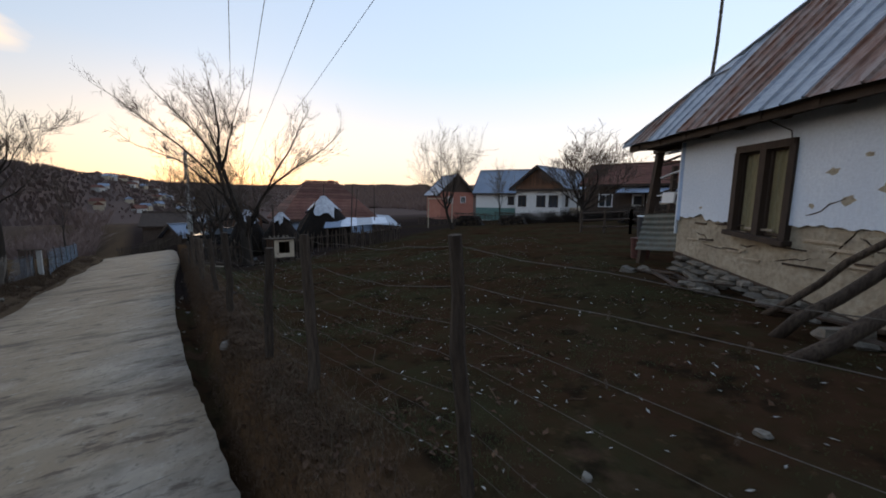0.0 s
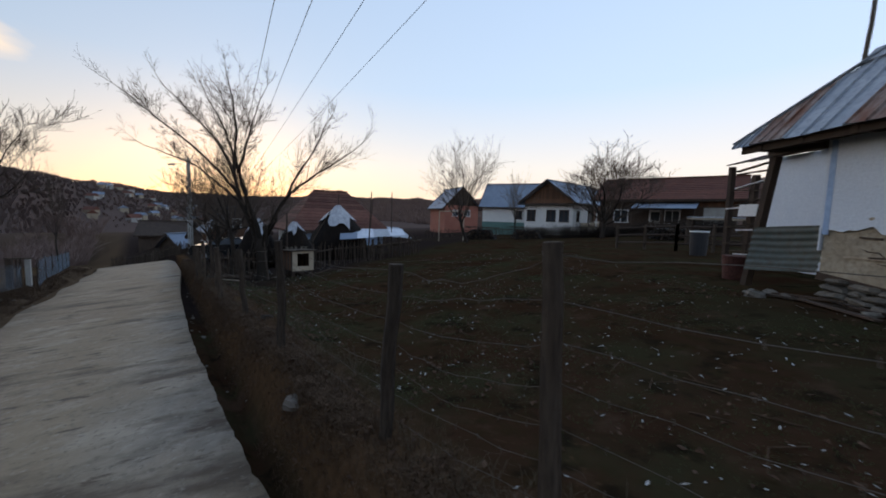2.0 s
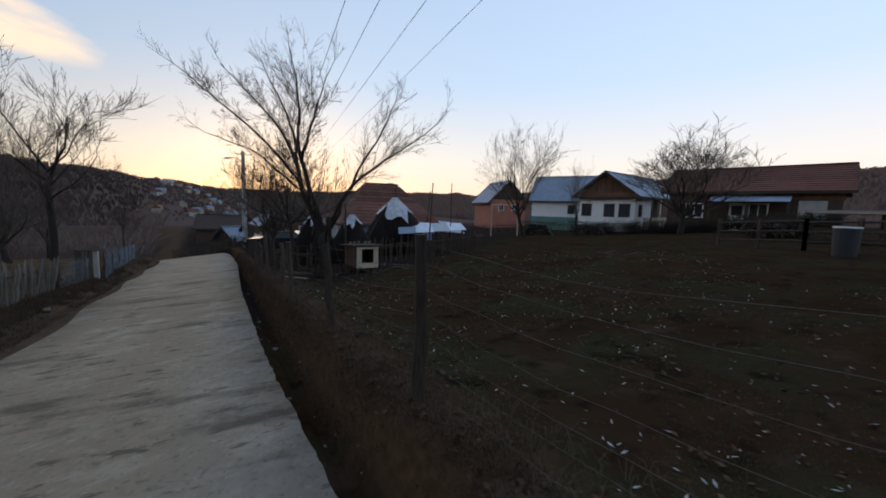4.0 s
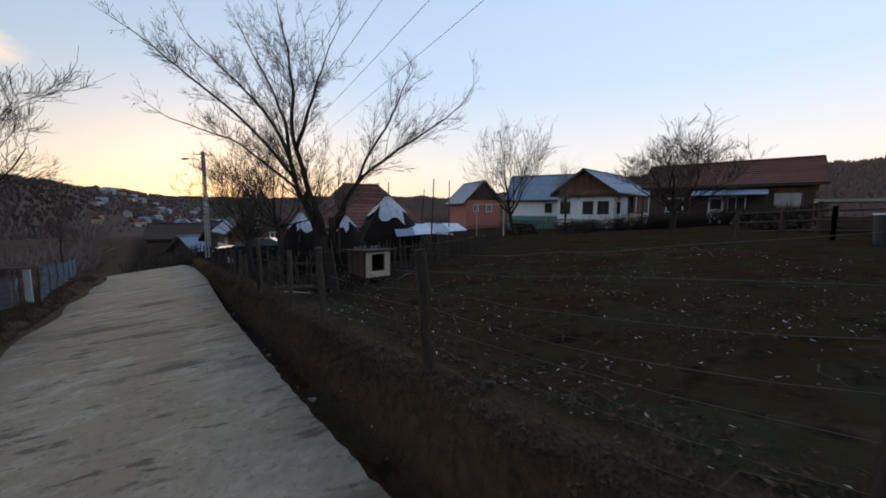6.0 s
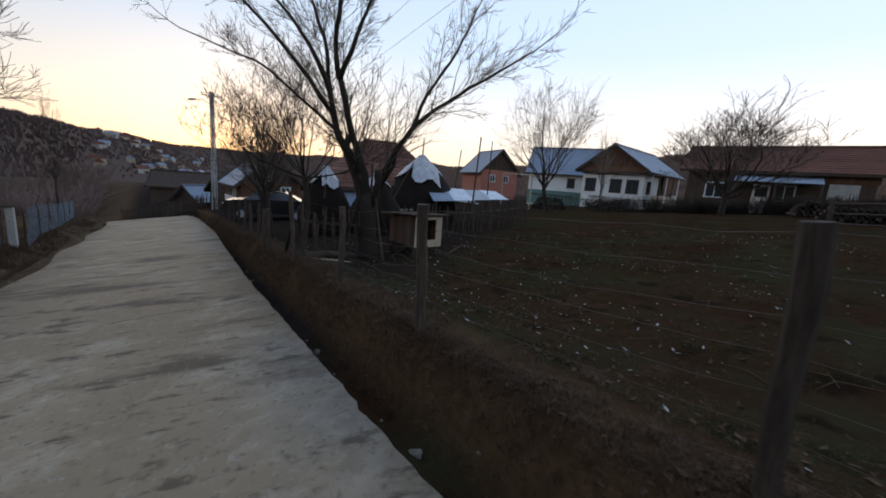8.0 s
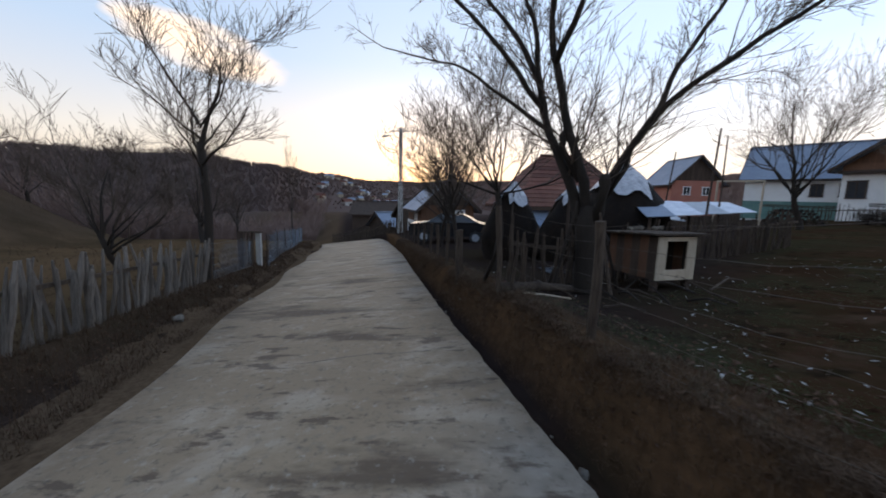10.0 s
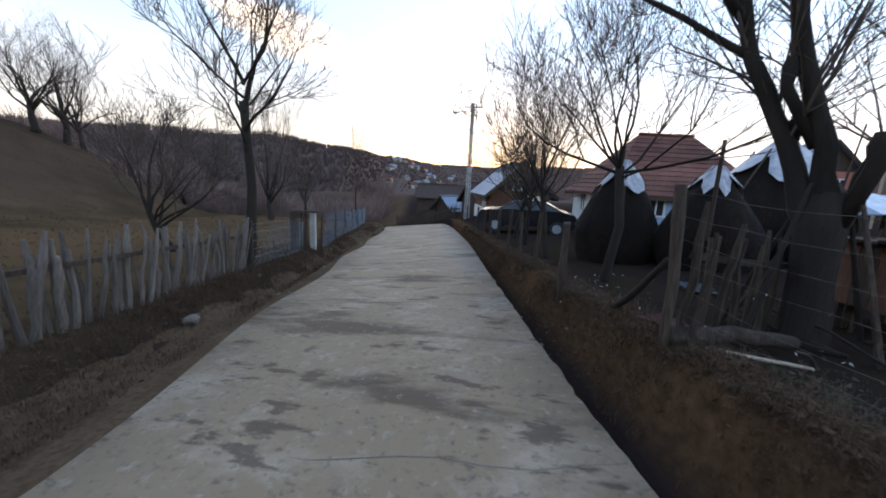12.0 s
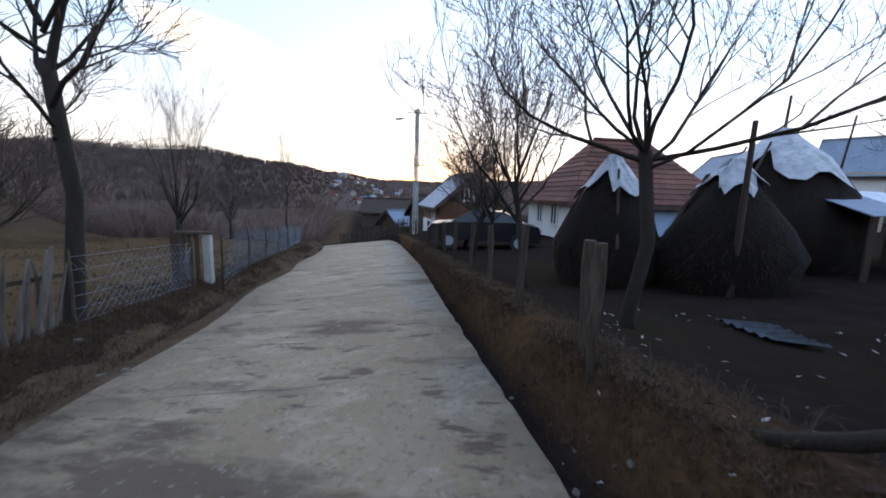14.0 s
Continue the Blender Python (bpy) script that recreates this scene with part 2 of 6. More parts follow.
M_NET = material("blue_grey_mesh", [(0.16, 0.2, 0.24), (0.2, 0.25, 0.29), (0.14, 0.17, 0.2)], 0.8, bump=0)
M_DRYGRASS = material("dry_grass", [(0.0645, 0.0361, 0.0189), (0.0989, 0.0576, 0.031), (0.0387, 0.0215, 0.012)], 0.95, bump=0, patch=2)
M_STRAW = material("pale_straw", [(0.0806, 0.0588, 0.0348), (0.1178, 0.09, 0.0551), (0.0589, 0.042, 0.0249)], 0.95, bump=0)
M_PALEPOST = material("pale_weathered_wood", [(0.14, 0.115, 0.096), (0.22, 0.19, 0.16), (0.09, 0.073, 0.06)], 0.95, grain=60, patch=5, bump=0.7, stretch=(1, 1, 0.12), vary=0.3)
M_TURF = material("short_green_grass", [(0.036, 0.0552, 0.018), (0.055, 0.0736, 0.026), (0.06, 0.0575, 0.026)], 0.95, bump=0, patch=0.8)
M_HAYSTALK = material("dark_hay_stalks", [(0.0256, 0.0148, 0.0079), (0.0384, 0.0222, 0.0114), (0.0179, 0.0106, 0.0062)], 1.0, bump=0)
M_RUSTRED = material("rusted_red_sheet", [(0.08, 0.028, 0.022), (0.11, 0.045, 0.034), (0.05, 0.02, 0.017)], 0.9, grain=20, patch=4)
M_TARP = material("dirty_plastic_sheet", [(0.36, 0.37, 0.4), (0.5, 0.5, 0.52), (0.26, 0.26, 0.27)], 0.55, grain=8, patch=2.5, bump=0.6)
M_LEAVES = material("dead_leaves", [(0.077, 0.0385, 0.021), (0.112, 0.0616, 0.0336), (0.035, 0.0196, 0.0126)], 0.95, bump=0, grain=30, patch=9)
# wood colour lightened to stand in for aerial haze over the hills
M_WOOD_FAR = material("hazed_bare_woodland", [(0.1785, 0.1203, 0.1025), (0.2125, 0.1452, 0.1193), (0.1487, 0.1029, 0.0907)], 1.0, bump=0, patch=0.05)
M_LITTER = material("pale_litter", [(0.3, 0.28, 0.25), (0.5, 0.48, 0.45), (0.2, 0.18, 0.15)], 0.9, bump=0)
M_GLASS = material("dark_window_glass", [(0.03, 0.035, 0.04), (0.04, 0.045, 0.05), (0.03, 0.03, 0.035)], 0.08, bump=0, spec=0.6)
M_WHITEPAINT = material("white_paint", [(0.7, 0.7, 0.69), (0.76, 0.76, 0.75), (0.62, 0.61, 0.6)], 0.6, grain=30, bump=0.1)
M_BRICK = material("red_brick", [(0.32, 0.13, 0.09), (0.4, 0.18, 0.13), (0.26, 0.1, 0.07)], 0.9, grain=30, patch=6, bump=0.5)
M_CARPAINT = material("black_car_paint", [(0.012, 0.013, 0.015), (0.016, 0.017, 0.02), (0.012, 0.012, 0.014)], 0.2, grain=40, bump=0, spec=0.6)
M_RUBBER = material("rubber", [(0.02, 0.02, 0.02), (0.03, 0.03, 0.03), (0.025, 0.025, 0.025)], 0.8, bump=0.1)
M_CONCPOST = material("concrete_post", [(0.36, 0.35, 0.33), (0.46, 0.45, 0.42), (0.3, 0.29, 0.27)], 0.9, grain=20, patch=2)

# ---- mesh helpers ----
Z = Vector((0, 0, 1))


class Build:
    """Gathers points and faces of one mesh."""

    def __init__(self):
        self.v, self.f = [], []

    def add(self, vs, fs):
        o = len(self.v)
        self.v += [tuple(p) for p in vs]
        self.f += [tuple(i + o for i in f) for f in fs]
        return self

    def box(self, size, m=Matrix.Identity(4), chamfer=0.0):
        x, y, z = (d / 2 for d in size)
        c = min(chamfer, x * 0.9, y * 0.9, z * 0.9)
        if c <= 0:
            vs = [m @ Vector((a * x, b * y, d * z)) for d in (-1, 1) for b in (-1, 1) for a in (-1, 1)]
            return self.add(vs, [(0, 2, 3, 1), (4, 5, 7, 6), (0, 1, 5, 4), (2, 6, 7, 3), (0, 4, 6, 2), (1, 3, 7, 5)])
        ring = [(-x + c, -y), (x - c, -y), (x, -y + c), (x, y - c), (x - c, y), (-x + c, y), (-x, y - c), (-x, -y + c)]
        vs = [m @ Vector((px, py, pz)) for pz in (-z, z) for px, py in ring]
        fs = [tuple(range(7, -1, -1)), tuple(range(8, 16))] + [(i, (i + 1) % 8, 8 + (i + 1) % 8, 8 + i) for i in range(8)]
        return self.add(vs, fs)

    def beam(self, a, b, w, h, up=Z, chamfer=0.0):
        """A straight piece from a to b, w wide and h high."""
        a, b = Vector(a), Vector(b)
        d = b - a
        q = d.normalized()
        side = q.cross(up)
        side = side.normalized() if side.length > 1e-4 else Vector((1, 0, 0))
        top = side.cross(q)
        m = Matrix((side, q, top)).transposed().to_4x4()
        m.translation = (a + b) / 2
        return self.box((w, d.length, h), m, chamfer)

    def tube(self, pts, radii, n=6, cap=True):
        o = len(self.v)
        prev = None
        for i, p in enumerate(pts):
            p = Vector(p)
            d = (Vector(pts[min(i + 1, len(pts) - 1)]) - Vector(pts[max(i - 1, 0)])).normalized()
            ref = prev if prev is not None else (Vector((1, 0, 0)) if abs(d.x) < 0.8 else Vector((0, 1, 0)))
            s = (ref - d * ref.dot(d))
            s = s.normalized() if s.length > 1e-5 else d.orthogonal().normalized()
            prev = s
            t = d.cross(s)
            for j in range(n):
                a = 2 * math.pi * j / n
                self.v.append(tuple(p + (s * math.cos(a) + t * math.sin(a)) * radii[i]))
        for i in range(len(pts) - 1):
            for j in range(n):
                k = (j + 1) % n
                self.f.append((o + i * n + j, o + i * n + k, o + (i + 1) * n + k, o + (i + 1) * n + j))
        if cap:
            self.f.append(tuple(o + j for j in range(n - 1, -1, -1)))
            self.f.append(tuple(o + (len(pts) - 1) * n + j for j in range(n)))
        return self

    def slab(self, pts, thick, direction=Z):
        """A flat piece on a polygon, thickened against direction."""
        n = len(pts)
        d = Vector(direction).normalized() * thick
        vs = [Vector(p) for p in pts] + [Vector(p) - d for p in pts]
        fs = [tuple(range(n)), tuple(range(2 * n - 1, n - 1, -1))] + [(i, n + i, n + (i + 1) % n, (i + 1) % n) for i in range(n)]
        return self.add(vs, fs)

    def mesh(self, name, mat, smooth=False):
        me = bpy.data.meshes.new(name)
        me.from_pydata(self.v, [], self.f)
        me.materials.append(mat)
        if smooth:
            me.polygons.foreach_set("use_smooth", [True] * len(me.polygons))
        me.update()
        return me


def thing(name, label, category, group="", kind="", at=(0, 0, 0)):
    ob = new(name)
    ob.location = at
    ob.empty_display_size = 0.2
    return tagged(ob, label, category, group, kind)


def part(name, build, mat, parent, label="", smooth=False, kind=""):
    """One mesh under a thing or a part; its points are given in the world."""
    ob = new(name, build.mesh(name, mat, smooth))
    if parent is not None:
        ob.parent = parent
        ob.matrix_parent_inverse = Matrix.Translation(-parent.location) if parent.parent is None else Matrix.Identity(4)
    return tagged(ob, label, kind=kind)


def whole(name, build, mat, label, category, group="", kind="", smooth=False):
    return tagged(new(name, build.mesh(name, mat, smooth)), label, category, group, kind)


# ---- the lie of the land ----
UX, UY, NX, NY = -0.593, 0.805, 0.805, 0.593


def xy(s, l):
    return UX * s + NX * l, UY * s + NY * l


def sl(x, y):
    return UX * x + UY * y, NX * x + NY * y


def smooth(a, b, v):
    t = min(1.0, max(0.0, (v - a) / (b - a)))
    return t * t * (3 - 2 * t)


def mix(a, b, t):
    return a + (b - a) * t


def road_z(s, l):
    z = -0.225 - 0.0733 * s + 0.1037 * max(l, -6.0)
    if s > 42:
        z -= 0.09 * (s - 42) * smooth(42, 52, s)
    return z


def bend(s):
    """How far the road swings to the left beyond the crest."""
    return 0.0 if s < 38 else -0.012 * (s - 38) ** 2 if s < 90 else -32.4 - 1.25 * (s - 90)


def left_edge(s):
    return -3.75 - 0.035 * max(s - 12, 0) + 0.12 * math.sin(s * 0.9) + bend(s)


EDGE = [(-20, 0.5), (2.6, 0.25), (5.5, 0.06), (10, -0.07), (17, -0.05), (22, 0.08), (28, 0.28), (42, 0.2), (120, 0.2)]


def right_edge(s):
    for (a, u), (b, v) in zip(EDGE, EDGE[1:]):
        if s <= b:
            return mix(u, v, (s - a) / (b - a)) + bend(s)
    return 0.2 + bend(s)


def yard_z(x, y):
    f = mix(1.0, 0.5, smooth(12, 45, y))
    xx = max(-30.0, min(40.0, x))
    if x > 3:
        xx = mix(3 + (xx - 3) * 0.3, xx, smooth(10, 30, y))
    return 0.08 + 0.1 * xx * f - 0.03 * min(y, 60)


RIDGE = [(-180, 3.0, 400), (-100, 3.5, 400), (-60, 4.5, 330), (-32, 4.7, 280), (-15, 2.6, 330), (0, 1.7, 450), (12, 1.9, 600), (25, 1.8, 1100), (35, 1.7, 1200), (42, 2.4, 800), (50, 2.9, 420), (59, 4.2, 360), (70, 3.3, 330), (80, 2.9, 330), (100, 3.0, 330), (180, 3.0, 400)]


def ridge(az):
    for (a0, e0, r0), (a1, e1, r1) in zip(RIDGE, RIDGE[1:]):
        if a0 <= az <= a1:
            t = smooth(a0, a1, az)
            return mix(e0, e1, t), mix(r0, r1, t)
    return 3.0, 400


def land_z(x, y):
    s, l = sl(x, y)
    l0 = l - bend(min(s, 120))
    r = math.hypot(x, y)
    rz = road_z(min(s, 110), l0) if s > -40 else road_z(-40, l0)
    if l0 < -0.15:
        if -3.9 < l0:
            near = rz - 0.16
        else:
            near = rz - 0.03 + 0.46 * smooth(-4.55, -5.35, l0)
        if l0 < -5.6:
            near += 0.012 * (-5.6 - max(l0, -60)) + 0.3 * smooth(-6, -16, l0) * noise.noise((x * 0.08, y * 0.08, 0))
            near += 6.6 * smooth(-19, -36, l0) * smooth(64, 47, s)
    else:
        yz = yard_z(x, y)
        if s > 24:
            yz = mix(yz, min(yz, rz + 0.5), smooth(24, 40, s) * smooth(16, 4, l0))
        crest = rz + 0.36
        if l0 < 0.3:
            near = rz - 0.2 - 0.12 * smooth(0.08, 0.24, l0)
        elif l0 < 0.62:
            near = mix(rz - 0.32, crest, smooth(0.26, 0.58, l0))
        else:
            near = mix(crest, yz, smooth(0.62, 2.2, l0))
    rough = 0.03 * noise.noise((x * 1.3, y * 1.3, 3)) + 0.05 * noise.noise((x * 0.4, y * 0.4, 7))
    if l0 > 0.26 or l0 < -4.2:
        near += rough * smooth(0.0, 0.6, max(l0 - 0.26, -4.2 - l0)) + ((0.07 * noise.noise((x * 2.6, y * 2.6, 1)) + 0.05 * noise.noise((x * 7, y * 7, 1))) * smooth(1.2, 0.7, l0) if 0.26 < l0 < 1.2 else 0)
    if r < 70:
        return near
    az = math.degrees(math.atan2(-x, y))
    el, rr = ridge(az)
    top = 1.5 + math.tan(radians(el)) * rr
    top += rr * 0.006 * noise.noise((az * 0.09, 0, 5)) + rr * 0.003 * noise.noise((az * 0.4, 0, 9))
    low = mix(max(near, -9), -14.0 if 15 < az < 60 else -4.0, smooth(70, 200, r))
    start = rr * 0.45
    z = mix(low, top, smooth(start, rr, r)) if r < rr else top + (r - rr) * 0.004
    z += 0.02 * min(r - 70, 200) * 0.3 * noise.noise((x * 0.02, y * 0.02, 2)) * smooth(70, 160, r)
    return mix(near, z, smooth(70, 130, r))


def axis(pieces):
    out = []
    for a, b, step in pieces:
        n = max(1, round((b - a) / step))
        out += [a + (b - a) * i / n for i in range(n)]
    return out + [pieces[-1][1]]


def make_ground():
    ss = axis([(-3000, -400, 400), (-400, -60, 40), (-60, -6, 3), (-6, 0, 0.24), (0, 22, 0.13), (22, 60, 0.5), (60, 140, 4), (140, 500, 18), (500, 1300, 40), (1300, 3200, 400)])
    ls = axis([(-3200, -1300, 400), (-1300, -500, 40), (-500, -120, 16), (-120, -30, 4), (-30, -6.5, 0.8), (-6.5, -3.6, 0.24), (-3.6, 0.1, 0.9), (0.1, 1.1, 0.08), (1.1, 1.2, 0.1), (1.2, 6, 0.3), (6, 30, 0.8), (30, 120, 4), (120, 500, 16), (500, 1300, 40), (1300, 3200, 400)])
    vs, fs = [], []
    for s in ss:
        shift = bend(min(s, 120)) if s > 38 else 0.0
        for l in ls:
            ll = l + shift * smooth(200, 20, abs(l))
            x, y = xy(s, ll)
            vs.append((x, y, land_z(x, y)))
    n = len(ls)
    for i in range(len(ss) - 1):
        for j in range(n - 1):
            fs.append((i * n + j, i * n + j + 1, (i + 1) * n + j + 1, (i + 1) * n + j))
    b = Build()
    b.v, b.f = vs, fs
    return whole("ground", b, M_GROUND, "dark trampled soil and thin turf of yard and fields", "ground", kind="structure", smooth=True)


ground = make_ground()


def make_road():
    b = Build()
    ss = axis([(-14, -4, 0.4), (-4, 30, 0.11), (30, 60, 0.4), (60, 100, 2)])
    cols = [0.0, 0.25, 0.5, 0.75, 1.0]
    for s in ss:
        le, re = left_edge(s), right_edge(s)
        re += 0.025 * noise.noise((s * 2.1, 0, 0)) + 0.014 * noise.noise((s * 6, 0, 4)) + 0.03 * min(0.0, noise.noise((s * 15, 0, 8)) - 0.1)
        for j, c in enumerate(cols):
            l = mix(re, le, c)
            x, y = xy(s, l)
            b.v.append((x, y, road_z(s, l - bend(s)) + (0.012 * noise.noise((x, y, 0)) if 0 < c < 1 else 0)))
        for l, dz in ((le - 0.1, -0.25), (re + 0.01, -0.3)):
            x, y = xy(s, l)
            b.v.append((x, y, road_z(s, l - bend(s)) + dz))
    n = 7
    for i in range(len(ss) - 1):
        o, p = i * n, (i + 1) * n
        for j in range(4):
            b.f.append((o + j, p + j, p + j + 1, o + j + 1))
        b.f.append((o + 4, p + 4, p + 5, o + 5))
        b.f.append((o + 6, p + 6, p, o))
    return whole("road", b, M_CONCRETE, "worn pale concrete village road stained with mud", "road", kind="structure", smooth=True)


road = make_road()
M_DUST = material("dusty_gravel", [(0.0778, 0.0522, 0.0323), (0.1141, 0.0796, 0.0512), (0.057, 0.0375, 0.0236)], 1.0, grain=16, patch=1.3, bump=0.8, spec=0.0)


def make_verge():
    """Dusty gravel strip between the slab and the grassy verge."""
    b = Build()
    ss = axis([(-6, 46, 0.3)])
    for s in ss:
        outer = -4.75 - 0.035 * max(s - 12, 0) + bend(s) + 0.22 * noise.noise((s * 0.8, 1, 0)) + 0.1 * noise.noise((s * 3, 2, 0))
        for j in range(5):
            l = mix(left_edge(s) + 0.12, outer, j / 4)
            x, y = xy(s, l)
            b.v.append((x, y, road_z(s, l - bend(s)) + (-0.03, -0.004, -0.004, -0.008, -0.06)[j] + 0.46 * smooth(-4.55, -5.35, l - bend(s)) + 0.008 * noise.noise((x * 5, y * 5, 0))))
    for i in range(len(ss) - 1):
        for j in range(4):
            b.f.append((i * 5 + j, i * 5 + 5 + j, i * 5 + 6 + j, i * 5 + 1 + j))
    return whole("verge", b, M_DUST, "dusty brown gravel strip beside the concrete road", "verge", kind="structure", smooth=True)


make_verge()


def gz(x, y):
    return land_z(x, y)

# ---- trees ----


def grow(seed, base, height, limbs, trunk_r, straight=False, spread=0.6, up=0.24, levels=4, fork=0.45, twig=0.006, kids=3, crook=0.25, gap=0.0):
    """Bare tree: trunk and main limbs in one mesh, the finer branches in another. limbs: (azimuth, lean, length) in degrees and metres, or a count."""
    rnd = random.Random(seed)
    wood, fine = Build(), Build()
    base = Vector(base)
    top = base + Vector((rnd.uniform(-0.1, 0.1) * height, rnd.uniform(-0.1, 0.1) * height, height * fork))
    if straight:
        top = base + Z * height * fork
    mid = (base + top) / 2 + Vector((rnd.uniform(-1, 1), rnd.uniform(-1, 1), 0)) * 0.06 * height * fork
    wood.tube([base - Z * 0.15, base + Z * 0.12, mid, top], [trunk_r * 1.5, trunk_r * 1.1, trunk_r * 0.9, trunk_r * 0.8], 9)

    def branch(p, d, length, r, level):
        steps = 5 if level <= 1 else 4 if level == 2 else 3
        pts, rad = [p], [r]
        q = d.copy()
        for i in range(steps):
            q = (q + Vector((rnd.uniform(-1, 1), rnd.uniform(-1, 1), rnd.uniform(-0.6, 0.9))) * crook + Z * up * 0.22).normalized()
            pts.append(pts[-1] + q * length / steps)
            rad.append(max(twig, r * (1 - 0.8 * (i + 1) / steps)))
        (wood if level <= 1 else fine).tube(pts, rad, 7 if level <= 1 else 4 if level == 2 else 3, cap=False)
        if level >= levels:
            return
        many = kids + (2 if level == 1 else 1)
        for i in range(many):
            f = rnd.uniform(0.25, 1.0)
            k = min(steps - 1, int(f * steps))
            a = pts[k] + (pts[k + 1] - pts[k]) * (f * steps - k if f < 1 else 1)
            w = (pts[k + 1] - pts[k]).normalized()
            side = w.orthogonal().normalized()
            side.rotate(Matrix.Rotation(rnd.uniform(0, 6.283), 3, w))
            nd = (w + side * rnd.uniform(0.5, 1.0) * spread * 1.4 + Z * up * 0.5).normalized()
            branch(a, nd, length * rnd.uniform(0.42, 0.7), max(twig, rad[k] * 0.55), level + 1)

    if isinstance(limbs, int):
        turn = rnd.uniform(0, 360)
        count = limbs + 3
        limbs = [(turn + 360 * i * 0.382 + rnd.uniform(-25, 25), rnd.uniform(28, 62) - 18 * i / count, height * (1 - fork) * rnd.uniform(0.55, 0.8), 0.5 - 0.03 * i, height * fork * mix(0.62, 0.98, i / count)) for i in range(count)]
        limbs.append((turn, 6, height * (1 - fork) * 0.62, 0.6))
        limbs.append((turn + 170, 20, height * (1 - fork) * 0.62, 0.5))
    for az, lean, length, *more in limbs:
        a, t = radians(az), radians(lean)
        thick = more[0] if more else 0.62
        branch(top - Z * rnd.uniform(0, 0.12) * height * fork if len(more) < 2 else base + (top - base).normalized() * more[1], Vector((math.sin(t) * -math.sin(a), math.sin(t) * math.cos(a), math.cos(t))), length, trunk_r * thick, 1)
    return wood, fine


def tree(label, seed, x, y, height, limbs, trunk_r, twig_mat=None, group="", width=0.0, **kw):
    """width: how wide the crown spreads, in metres."""
    z = gz(x, y)
    wood, fine = grow(seed, (x, y, z), height, limbs, trunk_r, **kw)
    tops = sorted(p[2] for p in fine.v)
    k = height / (tops[int(len(tops) * 0.995)] - z)
    outs = sorted(math.hypot(p[0] - x, p[1] - y) for p in fine.v)
    w = width / 2 / outs[int(len(outs) * 0.97)] if width else k
    cut = z + height * 0.12
    for b in (wood, fine):
        out = []
        for p in b.v:
            ww = mix(1.0, w, smooth(z, z + height * 0.4, p[2]))
            out.append((x + (p[0] - x) * ww, y + (p[1] - y) * ww, z + (p[2] - z) * (k if p[2] > z else 1)))
        b.v = out
    ob = thing("tree", label, "tree", group, at=(x, y, z))
    part("trunk", wood, M_BARK, ob, smooth=True)
    part("crown", fine, twig_mat or M_TWIG, ob, "bare leafless twigs")
    return ob


def bent(pts, n):
    """Points along a smooth curve through a few bends."""
    pts = [Vector(p) for p in pts]
    pts = [pts[0] * 2 - pts[1]] + pts + [pts[-1] * 2 - pts[-2]]
    out = []
    for a, b, c, d in zip(pts, pts[1:], pts[2:], pts[3:]):
        for i in range(n):
            t = i / n
            out.append((b * 2 + (c - a) * t + (a * 2 - b * 5 + c * 4 - d) * t * t + (b * 3 - a - c * 3 + d) * t * t * t) / 2)
    return out + [pts[-2]]


